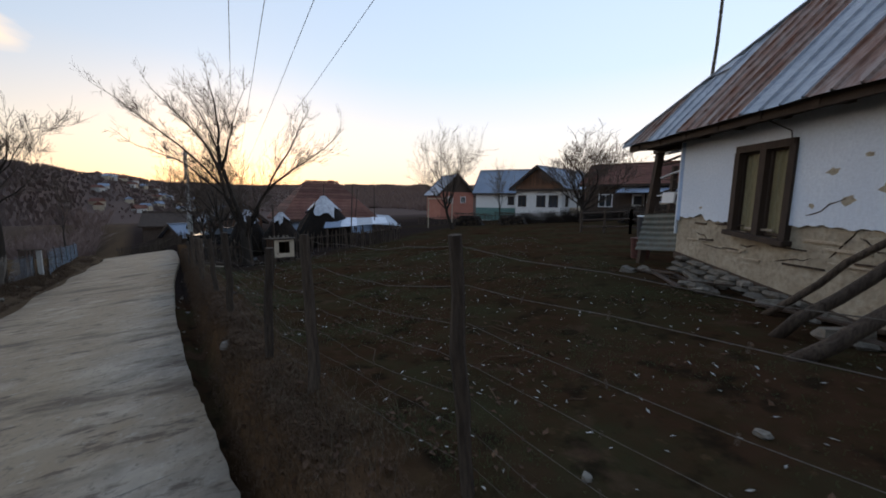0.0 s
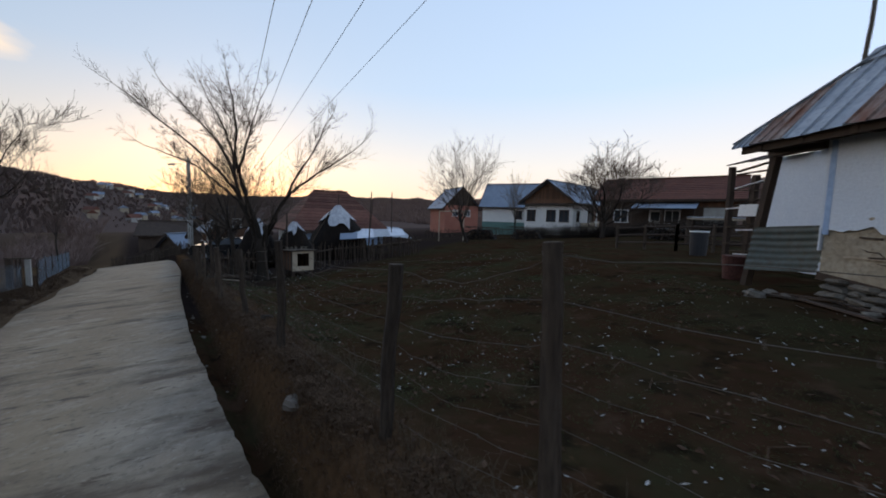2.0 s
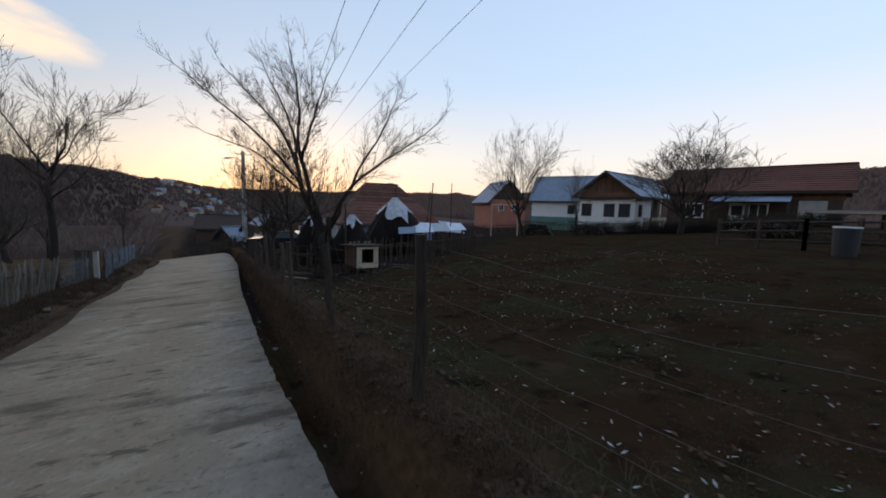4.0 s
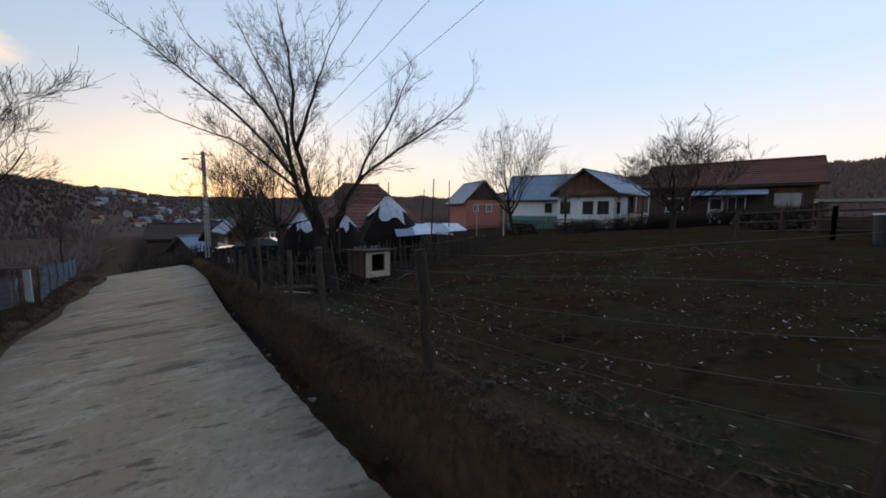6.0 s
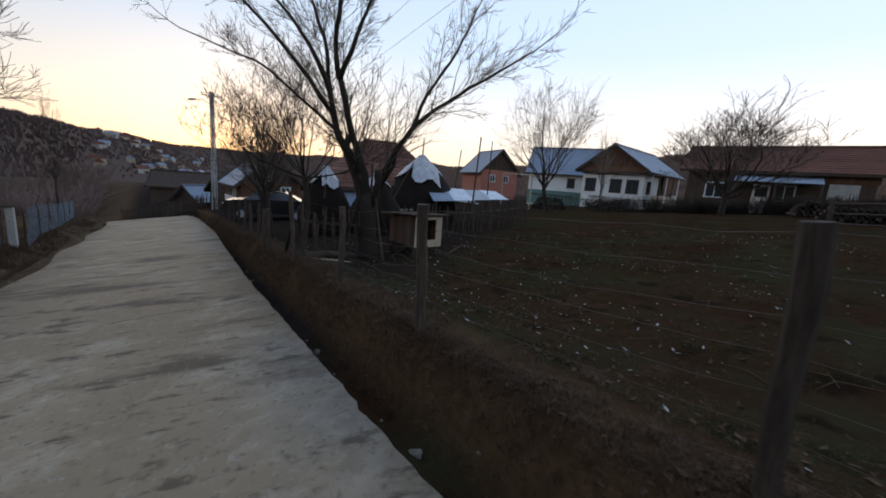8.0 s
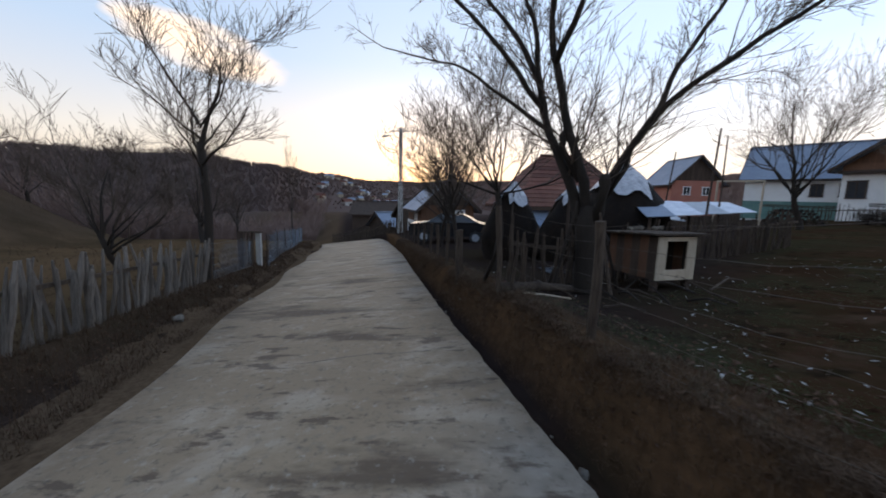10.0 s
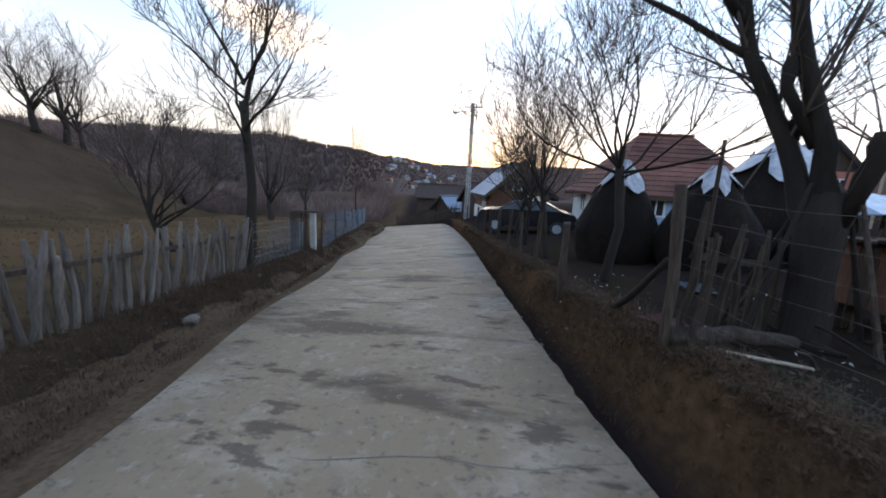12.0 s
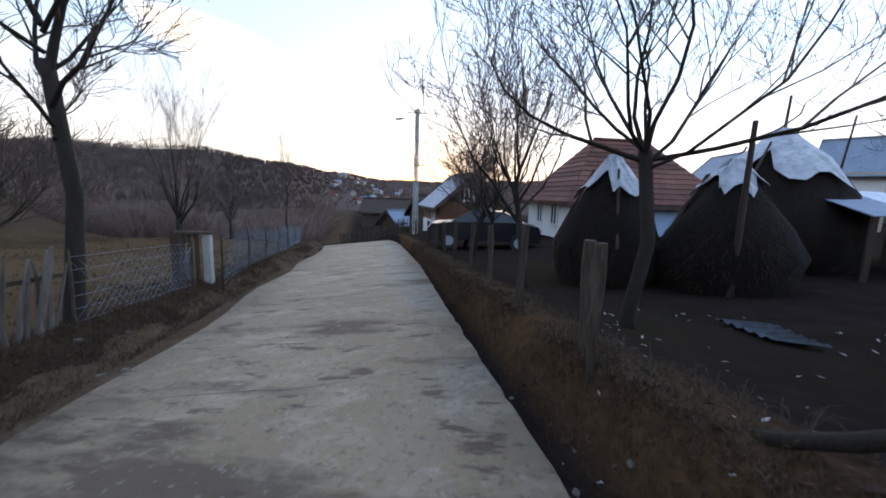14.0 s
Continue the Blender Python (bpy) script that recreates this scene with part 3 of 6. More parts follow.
def pollard(label, seed, x, y, boughs, shoots=16, twig=0.0045):
    """Old cut-back tree: stout boughs on a short bole, long shoots rising off them. boughs: thickness at both ends, density, bends."""
    rnd = random.Random(seed)
    base = Vector((x, y, gz(x, y)))
    ob = thing("tree", label, "tree", at=base)
    wood, fine = Build(), Build()
    wood.tube([base - Z * 0.2, base + Vector((0.02, 0, 0.15)), base + Vector((0, 0.02, 0.6)), base + Vector((-0.03, 0, 1.15)), base + Vector((-0.02, 0, 1.5))], [0.3, 0.21, 0.18, 0.19, 0.12], 12)

    def shoot(p, d, length, r, level):
        pts, rad, q = [p], [r], d.normalized()
        steps = 5 if level == 0 else 4
        for i in range(steps):
            q = (q + Vector((rnd.uniform(-1, 1), rnd.uniform(-1, 1), rnd.uniform(-0.5, 1.0))) * 0.17).normalized()
            pts.append(pts[-1] + q * length / steps)
            rad.append(max(twig * 0.7, r * (1 - 0.75 * (i + 1) / steps)))
        fine.tube(pts, rad, 4 if level == 0 else 3, cap=False)
        if level >= 2:
            return
        for _ in range(6 if level == 0 else 4):
            k = rnd.randint(1, steps - 1)
            w = (pts[k + 1] - pts[k]).normalized()
            side = w.orthogonal().normalized()
            side.rotate(Matrix.Rotation(rnd.uniform(0, 6.283), 3, w))
            shoot(pts[k], w + side * rnd.uniform(0.4, 0.9), length * rnd.uniform(0.3, 0.6), max(twig, rad[k] * 0.6), level + 1)

    for r0, r1, many, bends in boughs:
        path = bent([base + Vector((b[0] * 0.9, b[1], b[2] * 0.95)) for b in bends], 4)
        n = len(path)
        rad = [mix(r0, r1, (i / (n - 1)) ** 0.8) * rnd.uniform(0.93, 1.07) for i in range(n)]
        path = [p + Vector((rnd.uniform(-1, 1), rnd.uniform(-1, 1), 0)) * 0.025 for p in path]
        wood.tube(path, rad, 9)
        for _ in range(int(many * shoots)):
            f = rnd.random() ** 0.7 * (n - 2) * 0.8 + (n - 2) * 0.2
            k = min(n - 2, int(f))
            w = (path[k + 1] - path[k]).normalized()
            side = w.orthogonal().normalized()
            side.rotate(Matrix.Rotation(rnd.uniform(0, 6.283), 3, w))
            d = w * rnd.uniform(0.5, 1.2) + side * rnd.uniform(0.3, 0.9) + Z * 0.25
            shoot(path[k], d, rnd.uniform(0.6, 1.6) * (1.1 if r0 > 0.08 else 0.75), max(twig * 1.5, rad[k] * rnd.uniform(0.15, 0.3)), 0)
        shoot(path[-1], path[-1] - path[-2], 1.3, r1, 0)
    # knobs left by old cuts, with a few shoots on each
    for dx, dy, dz, r in ((-0.5, -0.1, 2.6, 0.06), (0.2, -0.15, 1.9, 0.085), (-0.35, 0.1, 2.1, 0.06), (0.5, 0.05, 2.3, 0.05)):
        p = base + Vector((dx, dy, dz))
        wood.tube([base + Vector((dx * 0.4, dy * 0.4, dz - 0.7)), p - Z * 0.15, p, p + Z * 0.12], [r * 0.8, r * 0.85, r * 1.15, r * 0.75], 9)
        for _ in range(5):
            shoot(p, Vector((rnd.uniform(-1, 1), rnd.uniform(-1, 1), rnd.uniform(0.3, 1.2))), rnd.uniform(0.6, 1.5), 0.012, 1)
    part("trunk", wood, M_BARK, ob, "dark stout cut-back bole and boughs", smooth=True)
    part("crown", fine, M_TWIG, ob, "long bare shoots")
    return ob


# big many-stemmed tree behind the fence
pollard("large bare pollarded tree with several stout stems in the yard", 3, -7.95, 14.85, [
    (0.115, 0.024, 1.9, [(-0.05, 0, 1.0), (-0.35, 0.05, 1.8), (-0.85, 0.1, 2.9), (-1.15, 0.2, 4.0), (-1.35, 0.3, 5.0), (-1.9, 0.3, 6.3)]),
    (0.11, 0.022, 1.9, [(0.02, 0, 1.1), (-0.15, -0.05, 2.0), (-0.55, -0.1, 3.2), (-0.85, -0.2, 4.5), (-0.75, -0.3, 5.6), (-0.9, -0.3, 6.9)]),
    (0.085, 0.014, 1.5, [(0.08, 0, 1.0), (0.3, 0.0, 2.0), (0.95, 0.0, 3.1), (1.8, -0.1, 3.75), (2.75, -0.1, 4.35), (3.7, -0.2, 4.9)]),
    (0.042, 0.012, 1.0, [(-0.8, 0.1, 2.9), (-1.8, 0.2, 3.6), (-2.8, 0.3, 4.3), (-3.7, 0.4, 4.6), (-4.9, 0.4, 5.0)]),
    (0.06, 0.014, 1.6, [(-1.1, 0.2, 3.8), (-1.9, 0.5, 5.1), (-2.9, 0.6, 6.1), (-4.0, 0.7, 7.1)]),
    (0.05, 0.013, 1.4, [(-1.0, 0.15, 3.3), (-2.0, -0.4, 4.6), (-3.3, -0.8, 5.7), (-4.4, -1.0, 6.6)]),
    (0.06, 0.018, 1.0, [(-0.75, -0.2, 4.0), (-0.2, -0.6, 5.0), (0.3, -0.9, 5.9)]),
    (0.05, 0.016, 0.8, [(0.9, 0, 3.0), (1.25, 0.3, 3.9), (1.9, 0.5, 5.0), (2.3, 0.6, 5.9)])])
tree("small bare fruit tree with spreading crown beside the haystacks", 11, -10.15, 16.75, 5.4, [(100, 74, 1.9, 0.42), (80, 56, 1.9, 0.3), (60, 26, 2.2, 0.3), (20, 10, 2.4, 0.3), (-30, 24, 2.4, 0.3), (-60, 50, 2.0, 0.3), (-90, 78, 2.6, 0.38), (180, 30, 2.2, 0.3), (150, 60, 1.8, 0.28), (-130, 62, 2.0, 0.28), (120, 16, 2.2, 0.26)], 0.075, straight=True, fork=0.4, spread=0.75, up=0.45, kids=4, twig=0.0028, crook=0.26, width=5.4)
for sd, s, l, h, lim, r, w in ((21, 21.6, 1.35, 5.0, 5, 0.065, 4.0), (26, 25.2, 1.8, 5.2, 5, 0.065, 4.0), (22, 27.5, 2.0, 5.0, 6, 0.08, 4.4), (23, 30.5, 2.4, 4.6, 6, 0.08, 4.4), (24, 34.5, 3.6, 5, 6, 0.09, 4.5)):
    X, Y = xy(s, l)
    tree("low bare fruit tree with crooked branches along the roadside fence", sd, X, Y, h, lim, r, group="roadside fruit trees", fork=0.35, spread=0.75, kids=3, levels=4, twig=0.0045, crook=0.35, width=w)
tree("slender bare walnut tree standing across the yard", 31, 0.65, 31.8, 8.6, 8, 0.14, M_TWIG, fork=0.3, spread=0.75, kids=3, levels=4, twig=0.007, width=7.4)
tree("small bare tree in front of the white farmhouse", 32, 5.3, 34.3, 6.0, 4, 0.07, M_TWIGPALE, fork=0.35, kids=4, levels=3, twig=0.009, width=3.4)
tree("broad bare tree in front of the long barn", 33, 11.0, 30.0, 6.9, 9, 0.17, M_TWIG, fork=0.24, spread=0.75, kids=4, levels=4, twig=0.008, width=8.4)
for sd, s, l, h, r, f, w in ((41, 21.9, -5.5, 7.7, 0.12, 0.42, 4.8), (42, 23.8, -8.6, 5.2, 0.1, 0.25, 4.6), (43, 40.6, -12.9, 10.8, 0.2, 0.2, 6.2), (44, 50, -13.5, 8.0, 0.15, 0.35, 5.5), (45, 44.6, -32.6, 9.5, 0.24, 0.3, 8), (46, 46, -31.6, 9.0, 0.24, 0.28, 8), (47, 40, -6.6, 7.6, 0.09, 0.45, 1.9), (48, 40, -33, 9.0, 0.2, 0.3, 7.5), (49, 49, -33, 8, 0.2, 0.3, 7), (50, 20, -14, 6.0, 0.12, 0.3, 5), (51, 54, -33, 8.5, 0.2, 0.3, 7), (52, 58, -30, 7.5, 0.2, 0.3, 6.5), (53, 61, -24, 8, 0.2, 0.3, 6.5), (54, 56, -18, 8, 0.2, 0.3, 6)):
    X, Y = xy(s, l)
    lim = 5 if sd != 41 else [(0, 8, 3.0, 0.6), (100, 55, 2.2, 0.36, 3.9), (-80, 52, 2.6, 0.38, 3.6), (180, 46, 2.2, 0.32, 4.4), (60, 60, 2.0, 0.26, 3.1), (-120, 62, 2.2, 0.28, 3.3), (-95, 66, 2.6, 0.32, 4.7), (90, 36, 2.6, 0.42, 4.8), (10, 50, 2.0, 0.3, 4.1)]
    tree("tall bare tree beside the field fence" if sd in (41, 47) else "bare orchard tree standing in the brown field", sd, X, Y, h, lim, r, group="field trees", straight=sd == 41, fork=0.56 if sd == 41 else f, spread=0.65, kids=4 if sd < 44 else 3, levels=4, twig=0.0055, crook=0.3, width=w)


def make_woods():
    """Bare woods on the hills: thin upright sprays of twigs."""
    rnd = random.Random(5)
    b = Build()
    count = 0
    while count < 24000:
        az = rnd.uniform(-75, 110)
        el, rr = ridge(az)
        r = rr * rnd.uniform(0.35, 1.02) ** 0.8
        if r < 95 or (22 < az < 44 and r < 500 and rnd.random() < 0.8):
            continue
        a = radians(az)
        x, y = -math.sin(a) * r, math.cos(a) * r
        z = land_z(x, y)
        count += 1
        h = rnd.uniform(2.5, 5)
        w = h * rnd.uniform(0.3, 0.5)
        for i in range(6):
            t = rnd.uniform(0, 6.283)
            dx, dy = math.cos(t) * w * rnd.uniform(0.3, 1), math.sin(t) * w * rnd.uniform(0.3, 1)
            hh = h * rnd.uniform(0.6, 1.0)
            k = 0.1 + 0.0007 * r
            b.add([(x, y, z - 0.5), (x + dx * 0.6 - k * 2, y + dy * 0.6 + k, z + hh * 0.6), (x + dx, y + dy, z + hh), (x + dx * 0.6 + k * 2, y + dy * 0.6 - k, z + hh * 0.5)], [(0, 1, 2), (0, 2, 3)])
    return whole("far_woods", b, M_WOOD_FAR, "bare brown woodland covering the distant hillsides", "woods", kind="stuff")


make_woods()


def thicket():
    """Brown brushwood where the fields end, left of the road."""
    rnd = random.Random(15)
    b = Build()
    count = 0
    while count < 1500:
        s, l = rnd.uniform(50, 88), -9 - rnd.random() * 70
        if noise.noise((s * 0.11, l * 0.11, 3)) < rnd.uniform(-0.45, 0.1):
            continue
        count += 1
        x, y = xy(s, l)
        z = land_z(x, y) - 0.1
        h = rnd.uniform(1.6, 4.6)
        for _ in range(9):
            a, f = rnd.uniform(0, 6.283), rnd.uniform(0.15, 0.6) * h
            m = Vector((x + math.cos(a) * f * 0.45, y + math.sin(a) * f * 0.45, z + h * rnd.uniform(0.4, 0.6)))
            tip = Vector((x + math.cos(a) * f, y + math.sin(a) * f, z + h * rnd.uniform(0.7, 1.05)))
            b.tube([Vector((x, y, z)), m, tip], [0.035, 0.028, 0.012], 3, cap=False)
            for _ in range(2):
                b.tube([m.lerp(tip, rnd.uniform(0, 0.6)), tip + Vector((rnd.uniform(-1, 1), rnd.uniform(-1, 1), rnd.uniform(-0.6, 0.4))) * h * 0.2], [0.02, 0.01], 3, cap=False)
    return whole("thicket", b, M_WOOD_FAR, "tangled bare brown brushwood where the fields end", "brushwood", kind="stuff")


thicket()

# ---- the ruined house beside the yard ----
HX = 4.45


def span(b, x0, x1, y0, y1, z0, z1):
    return b.box((x1 - x0, y1 - y0, z1 - z0), pose((x0 + x1) / 2, (y0 + y1) / 2, (z0 + z1) / 2))


def lump(seed, size, m, rough=0.16):
    """A rounded, uneven stone."""
    rnd = random.Random(seed)
    b = Build()
    rows, n = 4, 7
    vs = []
    for i in range(rows + 1):
        t = math.pi * i / rows
        for j in range(n):
            a = 2 * math.pi * j / n
            d = Vector((math.sin(t) * math.cos(a), math.sin(t) * math.sin(a), math.cos(t)))
            p = Vector([abs(c) ** 0.55 * (1 if c > 0 else -1) for c in d]) * (1 + rnd.uniform(-rough, rough))
            vs.append(m @ Vector((p.x * size[0] / 2, p.y * size[1] / 2, p.z * size[2] / 2)))
    fs = [(i * n + j, i * n + (j + 1) % n, (i + 1) * n + (j + 1) % n, (i + 1) * n + j) for i in range(rows) for j in range(n)]
    return b.add(vs, fs)


def low_edge(y):
    return 0.65 - (7.15 - y) * 0.1


def ruined_house():
    rnd = random.Random(8)
    ob = thing("house", "dilapidated limewashed house with peeling plaster and a rusty sheet roof", "house", at=(HX + 3, 3, 0.3))
    # clay walls with the window opening left free
    def curtain_wall(x0, x1, y0, y1, low, high, step):
        """One connected upright piece with an uneven lower edge."""
        b = Build()
        n = max(1, round((y1 - y0) / step))
        for i in range(n + 1):
            y = mix(y0, y1, i / n)
            for x in (x0, x1):
                b.v += [(x, y, low(y)), (x, y, high)]
        for i in range(n):
            o, p = 4 * i, 4 * i + 4
            b.f += [(o, o + 1, p + 1, p), (o + 2, p + 2, p + 3, o + 3), (o, p, p + 2, o + 2), (o + 1, o + 3, p + 3, p + 1)]
        b.f += [(0, 2, 3, 1), (4 * n, 4 * n + 1, 4 * n + 3, 4 * n + 2)]
        return b

    ragged = lambda y: 1.3 + noise.noise((y * 1.9, 3.1, 0)) * 0.16 + noise.noise((y * 7, 1.1, 0)) * 0.07 - 0.05 * smooth(5, 3, y)
    foot = lambda y: max(low_edge(y), 0.1)
    for y0, y1, low, high in ((5.8, 7.16, foot, 2.72), (4.82, 5.799, foot, 1.12), (4.82, 5.799, lambda y: 2.41, 2.72), (-2.0, 4.819, foot, 2.72)):
        part("wall", curtain_wall(HX + 0.03, HX + 0.3, y0, y1, low, high, 0.3), M_CLAY, ob, "bare cracked clay render where the plaster fell off")
    part("wall", span(Build(), HX + 0.31, HX + 5.0, 6.9, 7.14, 0.6, 2.7), M_CLAY, ob)
    for y0, y1, low in ((5.8, 7.17, ragged), (4.82, 5.799, lambda y: 2.41), (-2.0, 4.819, ragged)):
        part("plaster_coat", curtain_wall(HX - 0.01, HX + 0.029, y0, y1, low, 2.7, 0.035), M_LIME, ob, "flaking pale blue limewash")
    part("plaster_coat", span(Build(), HX - 0.008, HX + 5.0, 7.175, 7.2, 1.0, 2.7), M_LIME, ob)
    b = Build()
    span(b, HX - 0.014, HX - 0.009, 7.06, 7.15, 1.25, 2.68)
    part("painted_corner_strip", b, M_BLUEWALL, ob, "faded blue painted corner line")
    # bare patches in the coat, cracks and laths
    for y, z, r in ((4.35, 1.95, 0.1), (4.15, 1.62, 0.13), (4.0, 2.1, 0.06), (3.75, 1.75, 0.15), (6.5, 1.5, 0.05), (3.3, 2.0, 0.12), (4.55, 1.55, 0.06)):
        b = Build()
        pts = []
        r *= 0.7
        for i in range(11):
            a = 2 * math.pi * i / 11
            q = r * rnd.uniform(0.55, 1.15)
            pts.append((HX - 0.0105, y - math.cos(a) * q * 1.2, z + math.sin(a) * q * 0.7))
        b.slab(pts, 0.004, (-1, 0, 0))
        part("bare_patch", b, M_CLAY, ob)
    for y, z, ln, tilt in ((4.6, 1.42, 0.5, 0.5), (4.3, 0.95, 0.45, 0.9), (6.2, 1.25, 0.4, 0.1), (6.6, 1.05, 0.35, -0.2), (5.0, 0.82, 0.5, 0.15), (3.7, 1.5, 0.5, 0.25), (4.0, 1.2, 0.35, -0.5), (6.95, 1.3, 0.3, 1.2), (5.6, 0.95, 0.3, 0.05), (6.4, 0.88, 0.5, -0.05), (3.5, 0.9, 0.5, 0.6)):
        b = Build()
        pts = [Vector((HX - 0.012 if z > 1.36 else HX + 0.026, y - i * ln / 5 * math.cos(tilt), z + i * ln / 5 * math.sin(tilt) + rnd.uniform(-0.025, 0.025))) for i in range(6)]
        b.tube(pts, [0.003, 0.009, 0.007, 0.01, 0.006, 0.002], 4)
        part("crack", b, M_DARKWOOD, ob)
    for i in range(16):
        y, z, ln = rnd.uniform(3.3, 6.9), rnd.uniform(0.75, 1.24), rnd.uniform(0.2, 0.55)
        if z < low_edge(y) + 0.1:
            continue
        b = Build()
        b.beam((HX + 0.02, y, z), (HX + 0.02, y - ln, z + rnd.uniform(-0.02, 0.02)), 0.03, rnd.uniform(0.015, 0.03))
        part("lath", b, M_PALEBOARD if i % 3 else M_DARKWOOD, ob)
    # sill beam under the wall
    b = Build()
    b.beam((HX + 0.12, 7.2, 0.6), (HX + 0.12, 2.0, 0.08), 0.2, 0.12)
    part("sill_beam", b, M_DARKWOOD, ob)
    # window
    win = part("window", Build().beam((HX + 0.02, 4.84, 2.36), (HX + 0.02, 5.8, 2.37), 0.14, 0.1, chamfer=0.01), M_DARKWOOD, ob, "dark brown double window frame with yellowed curtains")
    for nm, a, c, w, h in (("jamb", (HX + 0.02, 5.76, 1.16), (HX + 0.02, 5.76, 2.33), 0.14, 0.09), ("jamb", (HX + 0.02, 4.86, 1.08), (HX + 0.02, 4.86, 2.33), 0.14, 0.09),
                           ("mullion", (HX + 0.01, 5.3, 1.12), (HX + 0.01, 5.3, 2.33), 0.12, 0.1), ("window_sill", (HX - 0.01, 5.84, 1.14), (HX - 0.01, 4.78, 1.06), 0.2, 0.07)):
        part(nm, Build().beam(a, c, w, h, Vector((0, 1, 0)) if nm != "window_sill" else Z, chamfer=0.01), M_DARKWOOD, win)
    for y0, y1 in ((4.91, 5.24), (5.36, 5.71)):
        leaf = Build()
        for a, c in (((y0, 1.14), (y0, 2.31)), ((y1, 1.14), (y1, 2.31)), ((y0, 1.16), (y1, 1.16)), ((y0, 2.3), (y1, 2.3))):
            leaf.beam((HX + 0.05, a[0], a[1]), (HX + 0.05, c[0], c[1]), 0.03, 0.04, Vector((1, 0, 0)))
        part("casement", leaf, M_DARKWOOD, win)
        cur = Build()
        n = 12
        vs = []
        for i in range(n + 1):
            for z in (1.15, 2.31):
                vs.append((HX + 0.08 + 0.012 * math.sin(i * 2.1), y0 + (y1 - y0) * i / n, z))
        cur.add(vs, [(2 * i, 2 * i + 1, 2 * i + 3, 2 * i + 2) for i in range(n)])
        part("curtain", cur, M_CURTAIN, win)
    # roof: separate sheets from eave to hip and ridge
    eave, up = Vector((4.0, 0, 2.74)), Vector((3.4, 0, 3.75))
    nrm = Vector((-3.75, 0, 3.4)).normalized()

    def on_roof(y, f):
        return Vector((4.0 + 3.4 * f, y, 2.84 - 0.012 * (8.5 - y) + 3.75 * f))

    y, i = 8.5, 0
    widths = [0.42, 0.62, 0.95, 0.75, 0.6, 0.9, 0.85, 0.7, 0.95, 0.8, 0.9, 0.9, 0.9, 0.9, 0.9]
    rusty = [0, 1, 0, 1, 1, 0, 1, 0, 1, 1, 0, 1, 0, 1, 0]
    while y > -3 and i < len(widths):
        y2 = y - widths[i]
        f1, f2 = min(1, (8.5 - y) / 4.15), min(1, (8.5 - y2) / 4.15)
        lift = nrm * (0.012 if i % 2 else 0.0)
        b = Build()
        cuts = []
        for k in range(4):
            c = mix(0.02, 0.98, k / 3)
            cuts += [(c - 0.02, 0.0), (c - 0.01, 0.03), (c + 0.01, 0.03), (c + 0.02, 0.0)]
        for c, up_ in cuts:
            yy = mix(y, y2, c)
            ff = max(0.001, min(1, (8.5 - yy) / 4.15))
            off = lift + nrm * up_
            sag = nrm * 0.012 * math.sin(yy * 5)
            b.v += [tuple(on_roof(yy, -0.02) + off + sag), tuple(on_roof(yy, ff * 0.5) + off - sag * 0.5), tuple(on_roof(yy, ff) + off)]
        for k in range(len(cuts) - 1):
            for j in range(2):
                b.f.append((3 * k + j, 3 * k + 3 + j, 3 * k + 4 + j, 3 * k + 1 + j))
        part("roof_sheet", b, M_RUST if rusty[i] else M_TIN, ob, "rusty sheet" if rusty[i] else "grey galvanised sheet")
        y, i = y2, i + 1
    b = Build()
    b.slab([(4.0, 8.52, 2.82), (10.8, 8.52, 2.82), (7.4, 4.37, 6.57)], 0.02, (0, 1, 1))
    b.slab([(10.8, 8.5, 2.8), (10.8, -3, 2.7), (7.4, -3, 6.48), (7.4, 4.35, 6.55)], 0.02, (1, 0, 1))
    part("roof_slope", b, M_TIN, ob)
    b = Build()
    b.beam((4.0, 8.55, 2.86), (7.4, 4.35, 6.6), 0.14, 0.02)
    part("hip_cap", b, M_TIN, ob)
    b = Build()
    b.beam((4.07, 8.4, 2.72), (4.07, -3, 2.62), 0.05, 0.13)
    part("fascia", b, M_DARKWOOD, ob)
    b = Build()
    span(b, 4.09, HX + 0.3, -3, 8.35, 2.705, 2.73)
    part("soffit", b, M_DARKWOOD, ob)
    for k in range(14):
        y = 8.0 - k * 0.75
        b = Build()
        b.beam((4.03, y, 2.7), (HX + 0.4, y, 2.76), 0.09, 0.11)
        part("rafter", b, M_DARKWOOD, ob)
    b = Build()
    b.beam((HX, 7.2, 2.66), (HX + 0.25, 8.5, 2.72), 0.14, 0.14)
    part("plate_beam", b, M_DARKWOOD, ob)
    b = Build()
    b.beam((4.66, 8.75, 0.1), (4.76, 8.44, 2.76), 0.13, 0.13, Vector((1, 0, 0)), chamfer=0.015)
    part("porch_post", b, M_DARKWOOD, ob, "leaning dark timber porch post")
    b = Build()
    b.tube([(4.98, 7.36, 3.86), (5.0, 7.33, 4.5), (5.04, 7.3, 7.2)], [0.03, 0.028, 0.025], 8)
    part("mast", b, M_WIRE, ob, "thin metal aerial mast")
    b = Build()
    b.box((0.3, 0.5, 0.03), pose(5.05, 7.1, 4.02, 0, -47, 0))
    part("roof_hatch", b, M_TIN, ob)
    b = Build()
    b.tube([(4.06, 5.15, 2.75), (4.2, 5.05, 2.66), (4.4, 4.9, 2.5), (4.42, 4.88, 2.3)], [0.008] * 4, 5)
    part("cable", b, M_CABLE, ob)
